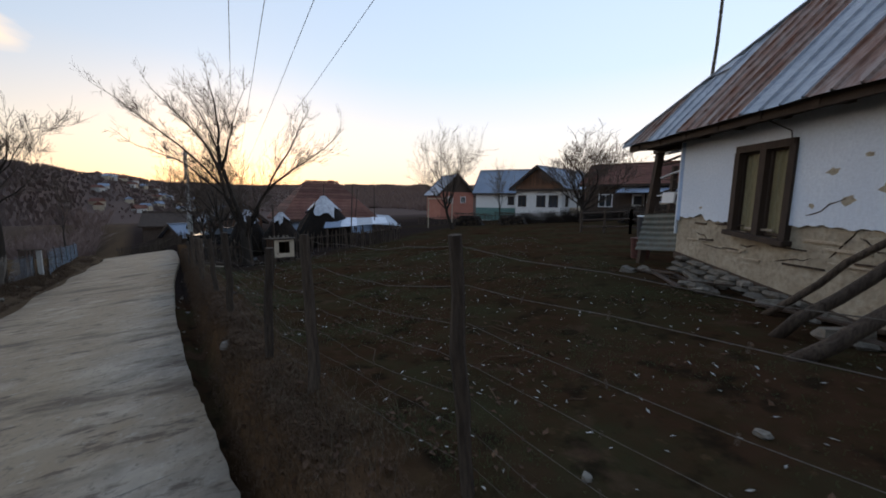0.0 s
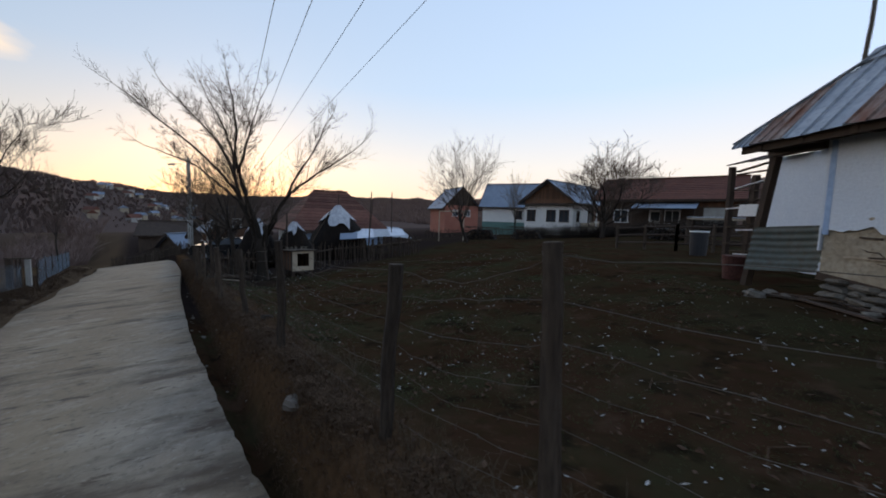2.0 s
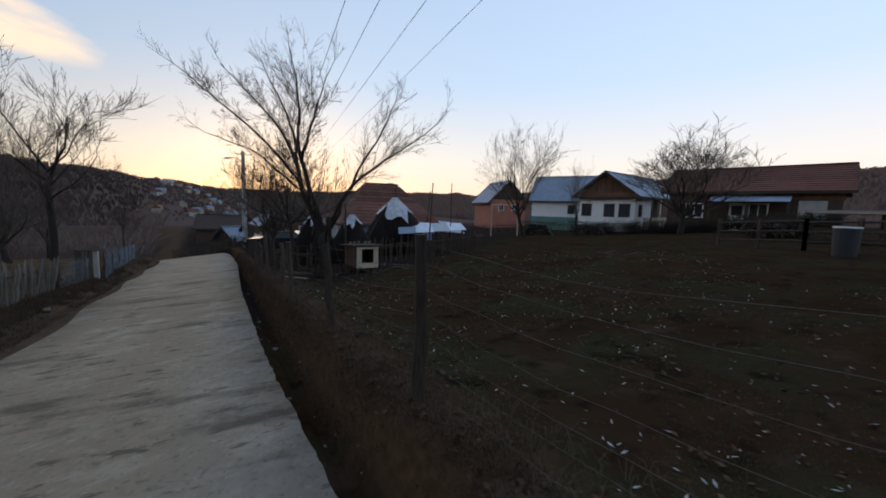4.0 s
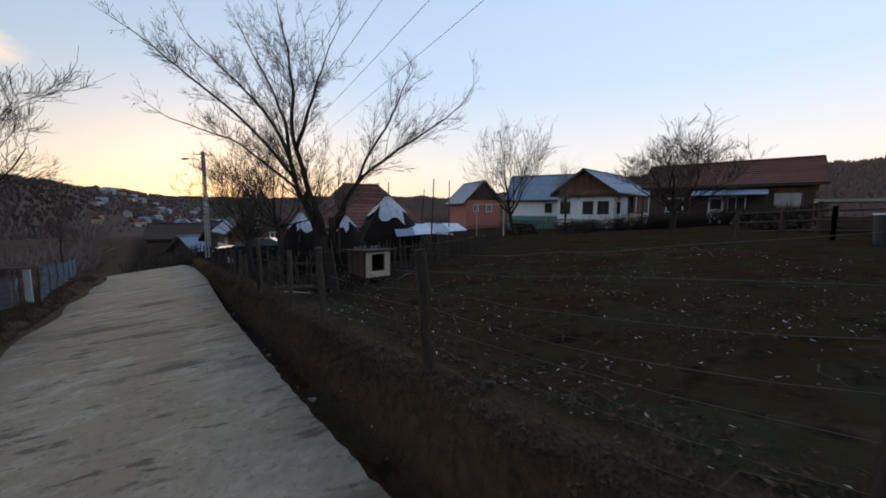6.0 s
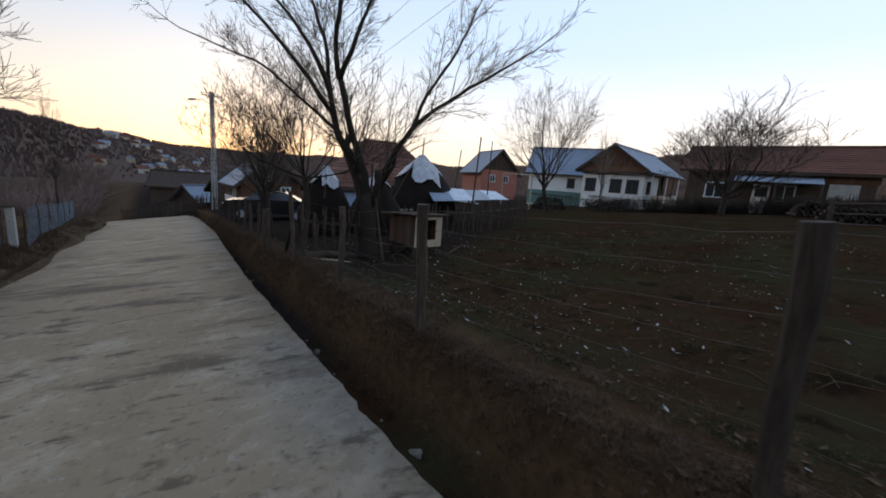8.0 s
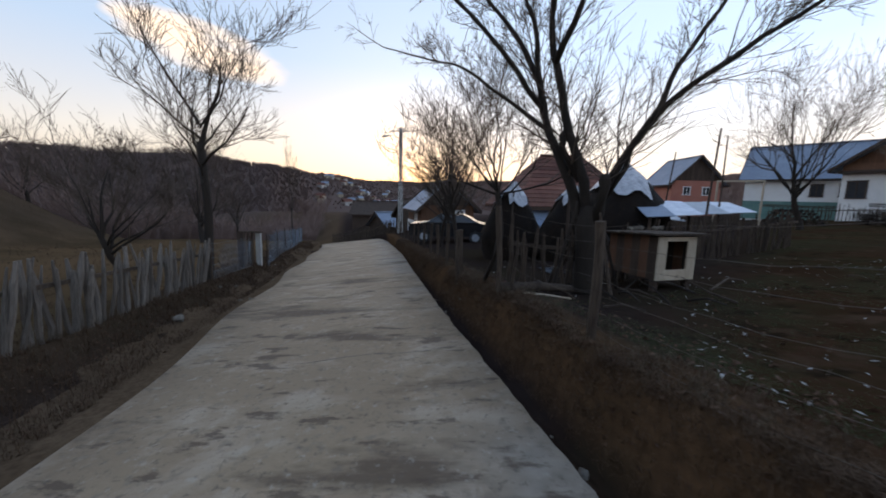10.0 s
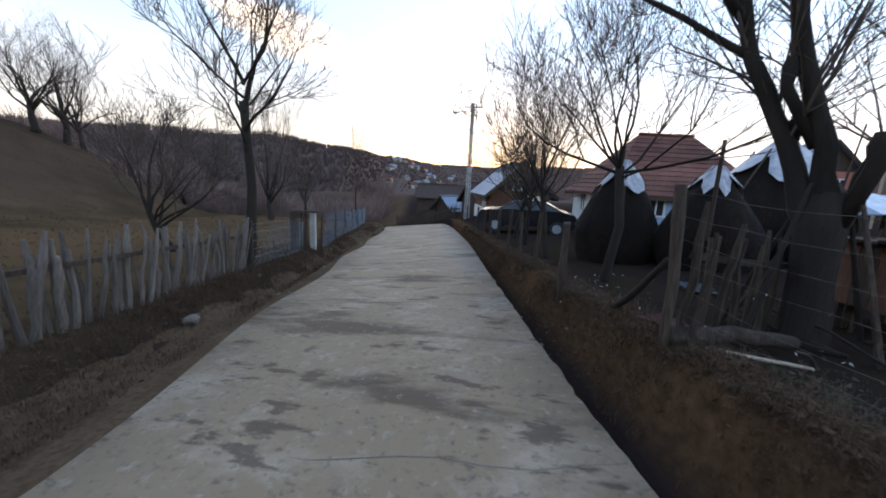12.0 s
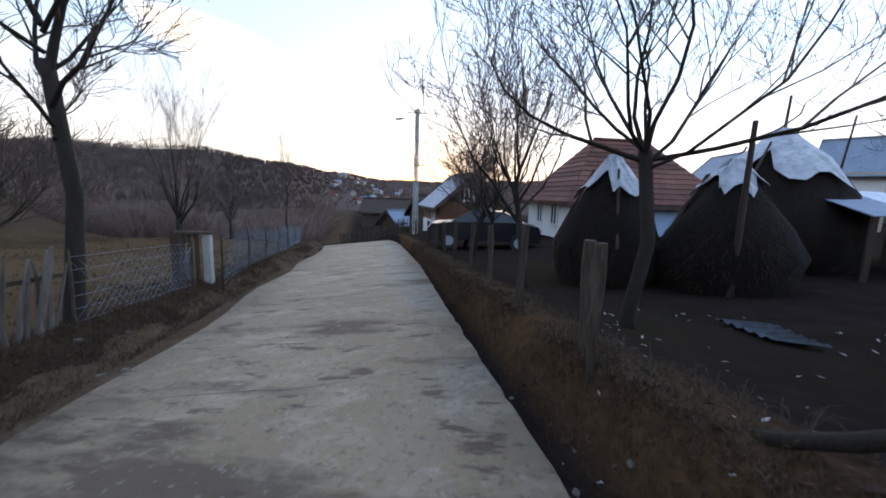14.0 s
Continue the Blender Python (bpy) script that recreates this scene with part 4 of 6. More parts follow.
    # dry stone footing
    for row in range(3):
        y = 7.0
        while y > 2.2:
            w = rnd.uniform(0.16, 0.42)
            z = low_edge(y - w / 2) - 0.07 - 0.09 * row
            b = lump(rnd.random(), (0.3, w * 1.02, 0.1), pose(HX + 0.04 - 0.06 * row + rnd.uniform(-0.04, 0.04), y - w / 2, max(z, 0.14), rnd.uniform(-6, 6), rnd.uniform(-8, 8), rnd.uniform(-6, 6)))
            part("stone", b, M_STONE, ob)
            y -= w
    return ob


ruined_house()
RN = random.Random(77)
for k in range(16):
    y = RN.uniform(3.0, 8.2)
    x = HX - RN.uniform(0.25, 0.75)
    s = RN.uniform(0.12, 0.34)
    whole("stone", lump(k, (s * 1.3, s, s * 0.5), pose(x, y, gz(x, y) + s * 0.12, RN.uniform(-15, 15), RN.uniform(-15, 15), RN.uniform(0, 180))), M_STONE, "loose pale fallen stone on the soil beside the house", "stone", "fallen stones")
for k in range(9):
    y = RN.uniform(3.2, 8.6)
    x = HX - RN.uniform(0.2, 0.6)
    a, ln = RN.uniform(-0.4, 0.4), RN.uniform(0.5, 1.4)
    b = Build()
    b.beam((x, y, gz(x, y) + 0.05), (x + ln * math.sin(a), y - ln * math.cos(a), gz(x, y) + RN.uniform(0.03, 0.16)), RN.uniform(0.05, 0.12), 0.025)
    whole("board", b, M_POST if k % 2 else M_DARKWOOD, "weathered loose board lying along the house footing", "board", "fallen boards")


def prop_log(foot, head, r, seed):
    rnd = random.Random(seed)
    foot, head = Vector((foot[0], foot[1], gz(foot[0], foot[1]) - 0.04)), Vector(head)
    b = Build()
    n = 7
    pts = [foot.lerp(head, i / n) + Vector((rnd.uniform(-1, 1), rnd.uniform(-1, 1), rnd.uniform(-1, 1))) * 0.025 for i in range(n + 1)]
    b.tube(pts, [r * (1.1 - 0.03 * i) for i in range(n + 1)], 9)
    whole("support_log", b, M_POST, "rough log propping up the ruined house wall", "log", "wall props", smooth=True)


prop_log((3.75, 4.2), (4.4, 2.9, 2.0), 0.036, 1)
prop_log((3.2, 3.5), (4.4, 2.75, 1.9), 0.052, 2)
prop_log((2.9, 2.95), (4.4, 2.3, 1.75), 0.06, 3)


def corrugated(name, label, corners, mat, waves=9, amp=0.018, thick=0.004, bendy=0.0):
    """A ribbed sheet over four corners; ribs run along the first side."""
    b = Build()
    p00, p10, p11, p01 = (Vector(c) for c in corners)
    nrm = (p10 - p00).cross(p01 - p00).normalized()
    n, m = waves * 4, 5
    for side in (0, -thick):
        for i in range(n + 1):
            for j in range(m + 1):
                u, v = i / n, j / m
                p = p00.lerp(p01, u).lerp(p10.lerp(p11, u), v)
                b.v.append(tuple(p + nrm * (amp * math.sin(u * waves * 6.283) + side + bendy * math.sin(v * 3.1) * math.sin(u * 3.1))))
    w = m + 1
    for o, flip in ((0, False), ((n + 1) * w, True)):
        for i in range(n):
            for j in range(m):
                q = (o + i * w + j, o + (i + 1) * w + j, o + (i + 1) * w + j + 1, o + i * w + j + 1)
                b.f.append(q[::-1] if flip else q)
    return whole(name, b, mat, label, "metal sheet", smooth=True)


M_GREENTIN = material("green_grey_sheet", [(0.06, 0.078, 0.072), (0.09, 0.108, 0.102), (0.072, 0.066, 0.054)], 0.6, 0.3, grain=12, patch=2)
corrugated("metal_sheet", "bent green-grey corrugated sheet leaning between porch post and wall", [(4.62, 8.62, 1.32), (4.75, 7.3, 1.4), (4.62, 7.35, 0.62), (4.4, 8.5, 0.5)], M_GREENTIN, 7, 0.015, bendy=0.08)


def tub(x, y, r, h, mat, label, rim=None, category="tub"):
    z = gz(x, y)
    ob = thing(category, label, category, at=(x, y, z))
    b = Build()
    b.tube([(x, y, z), (x, y, z + h * 0.5), (x, y, z + h)], [r * 0.86, r * 0.96, r], 18)
    part("body", b, mat, ob, smooth=False)
    b = Build()
    b.tube([(x, y, z + h - 0.02), (x, y, z + h + 0.025)], [r * 1.05, r * 1.05], 18)
    part("rim", b, rim or mat, ob)
    return ob


tub(5.1, 9.6, 0.24, 0.5, M_RUSTRED, "rusty brown metal tub standing beside the ruined house")
tub(8.3, 15.4, 0.31, 0.9, M_CABLE, "black plastic barrel with a white lid in the yard", M_WHITEPAINT, "barrel")


def annex():
    rnd = random.Random(4)
    ob = thing("ruined_shed", "half-collapsed white plastered shed with broken timbers behind the house", "shed", at=(7, 10.4, 0.4))
    b = Build()
    span(b, 6.85, 7.1, 9.0, 10.9, 0.3, 3.05)
    part("wall", b, M_LIME, ob)
    for y, h in ((11.1, 3.2), (11.6, 2.7), (12.3, 3.0)):
        b = Build()
        b.beam((6.95, y, 0.2), (6.95 + rnd.uniform(-0.1, 0.1), y + rnd.uniform(-0.2, 0.1), h), 0.13, 0.13, Vector((1, 0, 0)))
        part("timber_post", b, M_DARKWOOD, ob)
    for k in range(12):
        z = 0.5 + 0.22 * k
        b = Build()
        b.beam((6.9, 10.95, z + rnd.uniform(-0.1, 0.1)), (6.88, 12.35 - rnd.uniform(0, 0.6), z + rnd.uniform(-0.2, 0.1)), 0.03, 0.12, Vector((1, 0, 0)))
        part("board", b, M_POST if k % 3 else M_WHITE, ob)
    for k in range(4):
        b = Build()
        b.beam((6.6, 9.4 + k * 0.8, 3.02), (8.2, 9.3 + k * 0.8, 3.5), 0.7, 0.03)
        part("roof_board", b, M_DARKWOOD, ob)
    b = Build()
    b.box((0.05, 0.6, 0.32), pose(6.84, 11.5, 1.75, 0, 4, 0))
    part("hanging_panel", b, M_WHITE, ob)


annex()

# ---- fences ----


def post_mesh(seed, h, r):
    rnd = random.Random(seed)
    b = Build()
    n = 6
    pts = [Vector((rnd.uniform(-1, 1) * 0.012, rnd.uniform(-1, 1) * 0.012, -0.3 + (h + 0.3) * i / n)) for i in range(n + 1)]
    b.tube(pts, [r * rnd.uniform(0.85, 1.08) for _ in pts], 8)
    return b.mesh("post", M_POST)


POSTS = [(-1.4, 0.95, 1.25, 0.045, 4, 0), (1.25, 1.08, 1.28, 0.034, -4, 3), (2.88, 0.85, 1.25, 0.045, -2, 0), (4.1, 0.75, 1.16, 0.046, 2, 0), (6.5, 0.67, 1.25, 0.048, 0, 2), (9.1, 0.68, 1.12, 0.05, -4, 0), (11.5, 0.58, 1.15, 0.05, -3, 3), (13.9, 0.72, 1.1, 0.045, 0, 0),
         (16.05, 0.62, 1.3, 0.045, -3, 0), (18.2, 0.5, 1.05, 0.045, 0, 0), (18.6, 0.68, 0.95, 0.05, -2, 0), (20.2, 0.7, 1.05, 0.045, 3, 0), (21.6, 0.75, 1.0, 0.05, -2, 0), (23.2, 0.8, 1.05, 0.045, 2, 0), (25, 0.85, 1.0, 0.05, 0, 0), (27, 0.9, 1.05, 0.05, 0, 0), (29, 0.95, 1.0, 0.05, 2, 0), (31.5, 1.0, 1.05, 0.05, 0, 0), (34, 1.0, 1.05, 0.05, -2, 0), (37, 1.0, 1.05, 0.05, 0, 0), (40, 1.0, 1.05, 0.05, 0, 0)]


def wire_fence():
    x0, y0 = xy(9, 0.7)
    ob = thing("wire_fence", "weathered round wooden posts with sagging rusty wire strands", "fence", at=(x0, y0, gz(x0, y0)))
    rnd = random.Random(12)
    tops = []
    for i, (s, l, h, r, lean, lean2) in enumerate(POSTS):
        x, y = xy(s, l)
        z = gz(x, y)
        me = post_mesh(i, h, r)
        p = new("post", me)
        p.parent = ob
        p.matrix_parent_inverse = Matrix.Translation(ob.location).inverted()
        p.matrix_basis = pose(x, y, z, lean2, lean, rnd.uniform(0, 360) if not lean and not lean2 else 0)
        tops.append((x, y, z, h, p.matrix_basis.copy()))
    for k in range(7):
        b = Build()
        for (xa, ya, za, ha, ma), (xb, yb, zb, hb, mb) in zip(tops[:8], tops[1:9]):
            f = 0.1 + 0.14 * k
            A = ma @ Vector((0.0, 0, ha * f / 0.98)) + Vector((NX, NY, 0)) * 0.05
            B = mb @ Vector((0.0, 0, hb * f / 0.98)) + Vector((NX, NY, 0)) * 0.05
            sag = rnd.uniform(0.01, 0.09)
            pts = []
            for i in range(9):
                t = i / 8
                pts.append(A.lerp(B, t) - Z * sag * 4 * t * (1 - t) + Vector((0, 0, rnd.uniform(-0.012, 0.012))))
            b.tube(pts, [0.0014] * 9, 4)
            if k < 6:
                for i in range(1, 8):
                    p = pts[i]
                    b.tube([p + Vector((rnd.uniform(-0.012, 0.012), rnd.uniform(-0.012, 0.012), -0.014)), p + Vector((0, 0, 0.014))], [0.002, 0.002], 3)
        part("wire", b, M_WIRE, ob)


wire_fence()


def paling_mesh(seed, h, r, mat=None):
    rnd = random.Random(seed)
    b = Build()
    n = 4
    pts = [Vector((rnd.uniform(-1, 1) * 0.02, rnd.uniform(-1, 1) * 0.02, -0.1 + (h + 0.1) * i / n)) for i in range(n + 1)]
    b.tube(pts, [r * rnd.uniform(0.8, 1.1) for _ in range(n)] + [r * 0.45], 6)
    return b.mesh("paling", mat or M_POST)


PALINGS = [paling_mesh(k, 1.0, 0.022 + 0.007 * (k % 3)) for k in range(9)]


PALE_PALINGS = [paling_mesh(20 + k, 1.0, 0.026 + 0.009 * (k % 3), M_PALEPOST) for k in range(9)]


def paling_fence(label, line, step, h, seed, jitter=0.05, lean=5, rails=True, kinds=PALINGS):
    rnd = random.Random(seed)
    x0, y0 = line[0]
    ob = thing("paling_fence", label, "fence", at=(x0, y0, gz(x0, y0)))
    inv = Matrix.Translation(ob.location).inverted()
    for (ax, ay), (bx, by) in zip(line, line[1:]):
        ln = math.hypot(bx - ax, by - ay)
        n = max(1, int(ln / step))
        for i in range(n):
            t = (i + rnd.uniform(-0.25, 0.25)) / n
            x, y = mix(ax, bx, t) + rnd.uniform(-jitter, jitter), mix(ay, by, t) + rnd.uniform(-jitter, jitter)
            p = new("paling", rnd.choice(kinds))
            p.parent, p.matrix_parent_inverse = ob, inv
            k = h * rnd.uniform(0.82, 1.12)
            p.matrix_basis = pose(x, y, gz(x, y) - 0.02, rnd.uniform(-lean, lean), rnd.uniform(-lean, lean), rnd.uniform(0, 360)) @ Matrix.Diagonal((1, 1, k, 1))
        if rails:
            b = Build()
            b.beam((ax, ay, gz(ax, ay) + h * 0.7), (bx, by, gz(bx, by) + h * 0.7), 0.04, 0.06)
            part("rail", b, M_POST, ob)
    return ob


paling_fence("crooked grey wooden paling fence along the corral", [(-6.3, 18.3), (-4.6, 20.3), (-2.6, 22.6)], 0.13, 1.05, 1)
paling_fence("short row of grey palings between roadside post and tree", [xy(16.1, 0.75), xy(16.6, 1.6), xy(16.9, 2.4)], 0.15, 1.05, 2, 0.07)
paling_fence("dark palings standing beneath the large tree", [(-7.4, 15.6), (-6.9, 17.4), (-6.4, 18.3)], 0.14, 1.05, 3, 0.06)
paling_fence("uneven grey paling fence along the field", [xy(10.5, -5.6), xy(14, -5.5), xy(18.2, -5.45), xy(21.6, -5.4)], 0.1, 1.08, 4, 0.06, 9, kinds=PALE_PALINGS)


def net_fence(label, line, h, step=0.16):
    x0, y0 = line[0]
    ob = thing("net_fence", label, "fence", at=(x0, y0, gz(x0, y0)))
    b = Build()
    for (ax, ay), (bx, by) in zip(line, line[1:]):
        ln = math.hypot(bx - ax, by - ay)
        n = max(2, int(ln / step))
        P = []
        for i in range(n + 1):
            t = i / n
            x, y = mix(ax, bx, t), mix(ay, by, t)
            P.append(Vector((x, y, gz(x, y))))
        rows = int(h / step)
        for k in range(rows + 1):
            b.tube([p + Z * (0.05 + k * h / rows) for p in P[::3] + [P[-1]]], [0.0035] * (len(P[::3]) + 1), 3, cap=False)
        for i in range(n):
            for d in (0, 1):
                q = 6
                j = min(n, i + q)
                b.tube([P[i] + Z * (0.05 if d else h), P[j] + Z * (h if d else 0.05)], [0.003, 0.003], 3, cap=False)
    part("netting", b, M_NET, ob, "blue-grey wire netting", kind="stuff")
    for (ax, ay), (bx, by) in zip(line, line[1:]):
        n = max(1, int(math.hypot(bx - ax, by - ay) / 2.6))
        for i in range(n + 1):
            t = i / n
            x, y = mix(ax, bx, t), mix(ay, by, t)
            p = new("post", PALINGS[i % 9])
            p.parent, p.matrix_parent_inverse = ob, Matrix.Translation(ob.location).inverted()
            p.matrix_basis = pose(x, y, gz(x, y)) @ Matrix.Diagonal((1.2, 1.2, h + 0.15, 1))
    return ob


net_fence("blue-grey wire netting fence along the field edge", [xy(25.9, -5.0), xy(34, -5.7), xy(43.5, -6.6)], 1.15)
net_fence("sagging wire netting on short stakes before the field", [xy(21.7, -5.35), xy(25.0, -5.3)], 0.95)


def gateway():
    x0, y0 = xy(25.4, -5.2)
    ob = thing("gate_posts", "pair of weathered gate posts, one limewashed, with a board across", "gate", at=(x0, y0, gz(x0, y0)))
    for (s, l), mt, w in (((25.15, -5.66), M_DARKWOOD, 0.2), ((25.65, -5.22), M_CONCPOST, 0.18)):
        x, y = xy(s, l)
        b = Build()
        b.box((w, w, 1.5), pose(x, y, gz(x, y) + 0.5, 0, 0, 36), 0.015)
        part("post", b, mt, ob)
    a, c = xy(25.1, -5.74), xy(25.7, -5.14)
    b = Build()
    b.beam((*a, gz(*a) + 1.29), (*c, gz(*c) + 1.27), 0.22, 0.06)
    part("lintel_board", b, M_POST, ob)
    a, c = xy(25.2, -5.64), xy(25.55, -5.34)
    for k in range(3):
        q = (mix(a[0], c[0], (k + 0.5) / 3), mix(a[1], c[1], (k + 0.5) / 3))
        part("board", Build().beam((*q, gz(*q) + 0.1), (*q, gz(*q) + 1.2), 0.15, 0.03, Vector((NX, NY, 0))), M_DARKWOOD, ob)


gateway()

# ---- houses across the yard and along the road ----


def house(name, label, centre, yaw, w, d, h, rise, walls, roof, hip=0.0, over=0.4, gable=None, category="house", courses=0):
    """Four walls and a ridge roof; the ridge runs along the house's own x, the front is at -y. walls: front, back, left, right."""
    x, y = centre
    z = min(gz(x, y), gz(x - 2, y - 2))
    ob = thing(name, label, category, at=(x, y, z))
    m = Matrix.Translation((x, y, z)) @ Matrix.Rotation(radians(yaw), 4, "Z")
    for (cx, cy, sx, sy), mt in zip(((0, -d / 2 + 0.15, w, 0.3), (0, d / 2 - 0.15, w, 0.3), (-w / 2 + 0.15, 0, 0.3, d - 0.62), (w / 2 - 0.15, 0, 0.3, d - 0.62)), walls):
        part("wall", Build().box((sx, sy, h + 0.9), m @ pose(cx, cy, h / 2 - 0.45)), mt, ob)
    X, Y = w / 2 + over, d / 2 + over
    e = h - over * rise / (d / 2)
    rx = X - hip
    A, B, C, D = ((-X, -Y, e), (X, -Y, e), (X, Y, e), (-X, Y, e))
    P, Q = (-rx, 0, h + rise), (rx, 0, h + rise)
    t = lambda p: m @ Vector(p)
    for pts in ((A, B, Q, P), (C, D, P, Q)) + (((B, C, Q), (D, A, P)) if hip else ()):
        part("roof", Build().slab([t(p) for p in pts], 0.12), roof, ob)
    if courses:
        slopes = [(A, B, Q, P), (C, D, P, Q)] + ([(B, C, Q, Q), (D, A, P, P)] if hip else [])
        for q0, q1, q2, q3 in slopes:
            c0, c1, c2, c3 = (t(q) for q in (q0, q1, q2, q3))
            up_ = (c1 - c0).cross(c3 - c0).normalized()
            for i in range(courses):
                f0, f1 = i / courses, (i + 1.12) / courses
                lift0, lift1 = up_ * 0.05, up_ * 0.015
                f1 = min(f1, 0.995)
                part("tile_course", Build().slab([c0.lerp(c3, f0) + lift0, c1.lerp(c2, f0) + lift0, c1.lerp(c2, f1) + lift1, c0.lerp(c3, f1) + lift1], 0.03, up_), roof, ob)
    b = Build()
    b.beam(t(P) + Z * 0.06, t(Q) + Z * 0.06, 0.25, 0.1)
    part("ridge_cap", b, roof, ob)
    for sy in (-1, 1):
        b = Build()
        b.beam(t((-X, sy * Y, e - 0.1)), t((X, sy * Y, e - 0.1)), 0.05, 0.2)
        part("eave_board", b, M_DARKWOOD, ob)
    if not hip:
        for sx in (-1, 1):
            gx = sx * (w / 2 - 0.1)
            b = Build()
            vs = [t((gx + dx, yy, zz)) for dx in (-0.06, 0.06) for yy, zz in ((-d / 2, h), (d / 2, h), (0, h + rise - 0.2))]
            b.add(vs, [(0, 1, 2), (3, 5, 4), (0, 3, 4, 1), (1, 4, 5, 2), (2, 5, 3, 0)])
            part("gable", b, gable or walls[2], ob)
            n = int(d / 0.22)
            for i in range(1, n):
                yy = -d / 2 + d * i / n
                top = h + (rise - 0.3) * (1 - abs(yy) / (d / 2))
                if top - h > 0.2:
                    part("board", Build().beam(t((gx + sx * 0.08, yy, h - 0.1)), t((gx + sx * 0.08, yy, top)), d / n * 0.9, 0.03, (m.to_3x3() @ Vector((sx, 0, 0)))), gable or walls[2], ob)
            for sy in (-1, 1):
                b = Build()
                b.beam(t((sx * (X + 0.02), sy * Y, e - 0.05)), t((sx * (X + 0.02), 0, h + rise - 0.02)), 0.04, 0.22)
                part("barge_board", b, M_DARKWOOD, ob)
    return ob, m


def window(ob, m, x, y, z, w, h, side="front", frame_mat=None, name="window"):
    """A framed window on a wall face; side: front (-y) or left (-x)."""
    q = m @ (pose(x, y, z) if side == "front" else pose(x, y, z, 0, 0, -90))
    fm = frame_mat or M_WHITEPAINT
    win = part(name, Build().box((w + 0.02, 0.05, h + 0.02), q @ pose(0, -0.005, 0)), M_GLASS, ob)
    for nm, cx, cz, sx, sz in (("head", 0, h / 2, w + 0.16, 0.09), ("window_sill", 0, -h / 2, w + 0.2, 0.08), ("jamb", -w / 2, 0, 0.09, h - 0.08), ("jamb", w / 2, 0, 0.09, h - 0.08), ("mullion", 0, 0, 0.06, h - 0.09)):
        part(nm, Build().box((sx, 0.09, sz), q @ pose(cx, -0.03, cz)), fm, win)
    return win


def door(ob, m, x, y, z, w, h, mat):
    q = m @ pose(x, y, z)
    d = part("door", Build().box((w, 0.08, h), q, 0.01), mat, ob)
    for cz in (-h * 0.24, h * 0.24):
        part("door_panel", Build().box((w * 0.7, 0.03, h * 0.36), q @ pose(0, -0.05, cz)), M_GLASS if cz > 0 else mat, d)


# cottage with the orange tile roof
cot, mc = house("house", "low blue and white cottage under a clay tile roof", (-11.0, 33.6), 34, 7.3, 5.4, 2.15, 2.7, (M_BLUEWALL, M_WHITE, M_WHITE, M_BLUEWALL), M_TILE, hip=2.65, over=0.45, courses=13)
window(cot, mc, -3.66, -0.9, 1.1, 0.7, 1.0, "left")
window(cot, mc, -3.66, 0.9, 1.1, 0.7, 1.0, "left")
window(cot, mc, -1.5, -2.71, 1.2, 0.8, 0.9)
b = Build()
b.box((0.45, 0.45, 0.9), mc @ pose(1.0, 0.6, 4.6), 0.02)
part("chimney", b, M_BRICK, cot)
b = Build()
b.slab([mc @ Vector(p) for p in ((2.8, -4.6, 1.35), (5.6, -4.4, 1.1), (5.6, -2.0, 1.9), (2.8, -2.0, 2.1))], 0.05)
part("lean_to_roof", b, M_TIN, cot)
for k, (px, py) in enumerate(((3.0, -4.4), (5.4, -4.3), (5.4, -2.2))):
    part("lean_to_post", Build().beam(mc @ Vector((px, py, -0.4)), mc @ Vector((px, py, 1.35)), 0.1, 0.1, Vector((1, 0, 0))), M_DARKWOOD, cot)

# white farmhouse with the brown gable
farm, mf = house("house", "white farmhouse with a brown boarded gable and grey sheet roof", (16.4, 53.4), 44, 11.6, 6.9, 4.55, 2.41, (M_WHITE, M_WHITE, M_WHITE, M_WHITE), M_BLUEROOF, over=0.7, gable=M_BROWNBOARD)
for yy in (-2.3, -0.5, 2.4):
    window(farm, mf, -5.81, yy, 2.45, 1.2, 1.45, "left", M_DARKWOOD)
window(farm, mf, -4.4, -3.46, 2.45, 0.9, 1.3, "front", M_DARKWOOD)
for k in range(5):
    px = -5.0 + 2.3 * k
    part("porch_post", Build().beam(mf @ Vector((px, -4.0, 0)), mf @ Vector((px, -4.0, 4.1)), 0.14, 0.14, Vector((1, 0, 0))), M_DARKWOOD if k % 2 else M_WHITEPAINT, farm)
part("porch_wall", Build().box((6.0, 0.1, 2.2), mf @ pose(1.8, -3.95, 3.0)), M_BROWNBOARD, farm)
part("porch_rail", Build().box((9.2, 0.1, 0.8), mf @ pose(0.0, -3.95, 1.3)), M_PALEBOARD, farm)
# boarded skirt of the gable with its own small eave
part("gable_skirt", Build().box((0.06, 6.9, 0.75), mf @ pose(-5.87, 0, 4.2)), M_BROWNBOARD, farm)
part("gable_eave", Build().slab([mf @ Vector(p) for p in ((-6.35, -3.7, 3.85), (-6.35, 3.7, 3.85), (-5.82, 3.7, 4.1), (-5.82, -3.7, 4.1))], 0.05), M_DARKWOOD, farm)
part("chimney", Build().box((0.5, 0.5, 1.1), mf @ pose(2.2, 0.9, 6.8), 0.02), M_BRICK, farm)
wing, mw = house("house", "long white farmhouse wing under a blue-grey sheet roof", (10.3, 60.0), -25, 8.8, 6.6, 4.6, 3.2, (M_WHITE, M_WHITE, M_WHITE, M_WHITE), M_BLUEROOF, over=0.5, gable=M_BROWNBOARD)
part("painted_base", Build().box((8.82, 0.06, 1.9), mw @ pose(0, -3.32, 0.95)), M_GREEN, wing, "green painted wall base")
window(wing, mw, 1.2, -3.31, 3.0, 0.9, 1.2, "front", M_DARKWOOD)
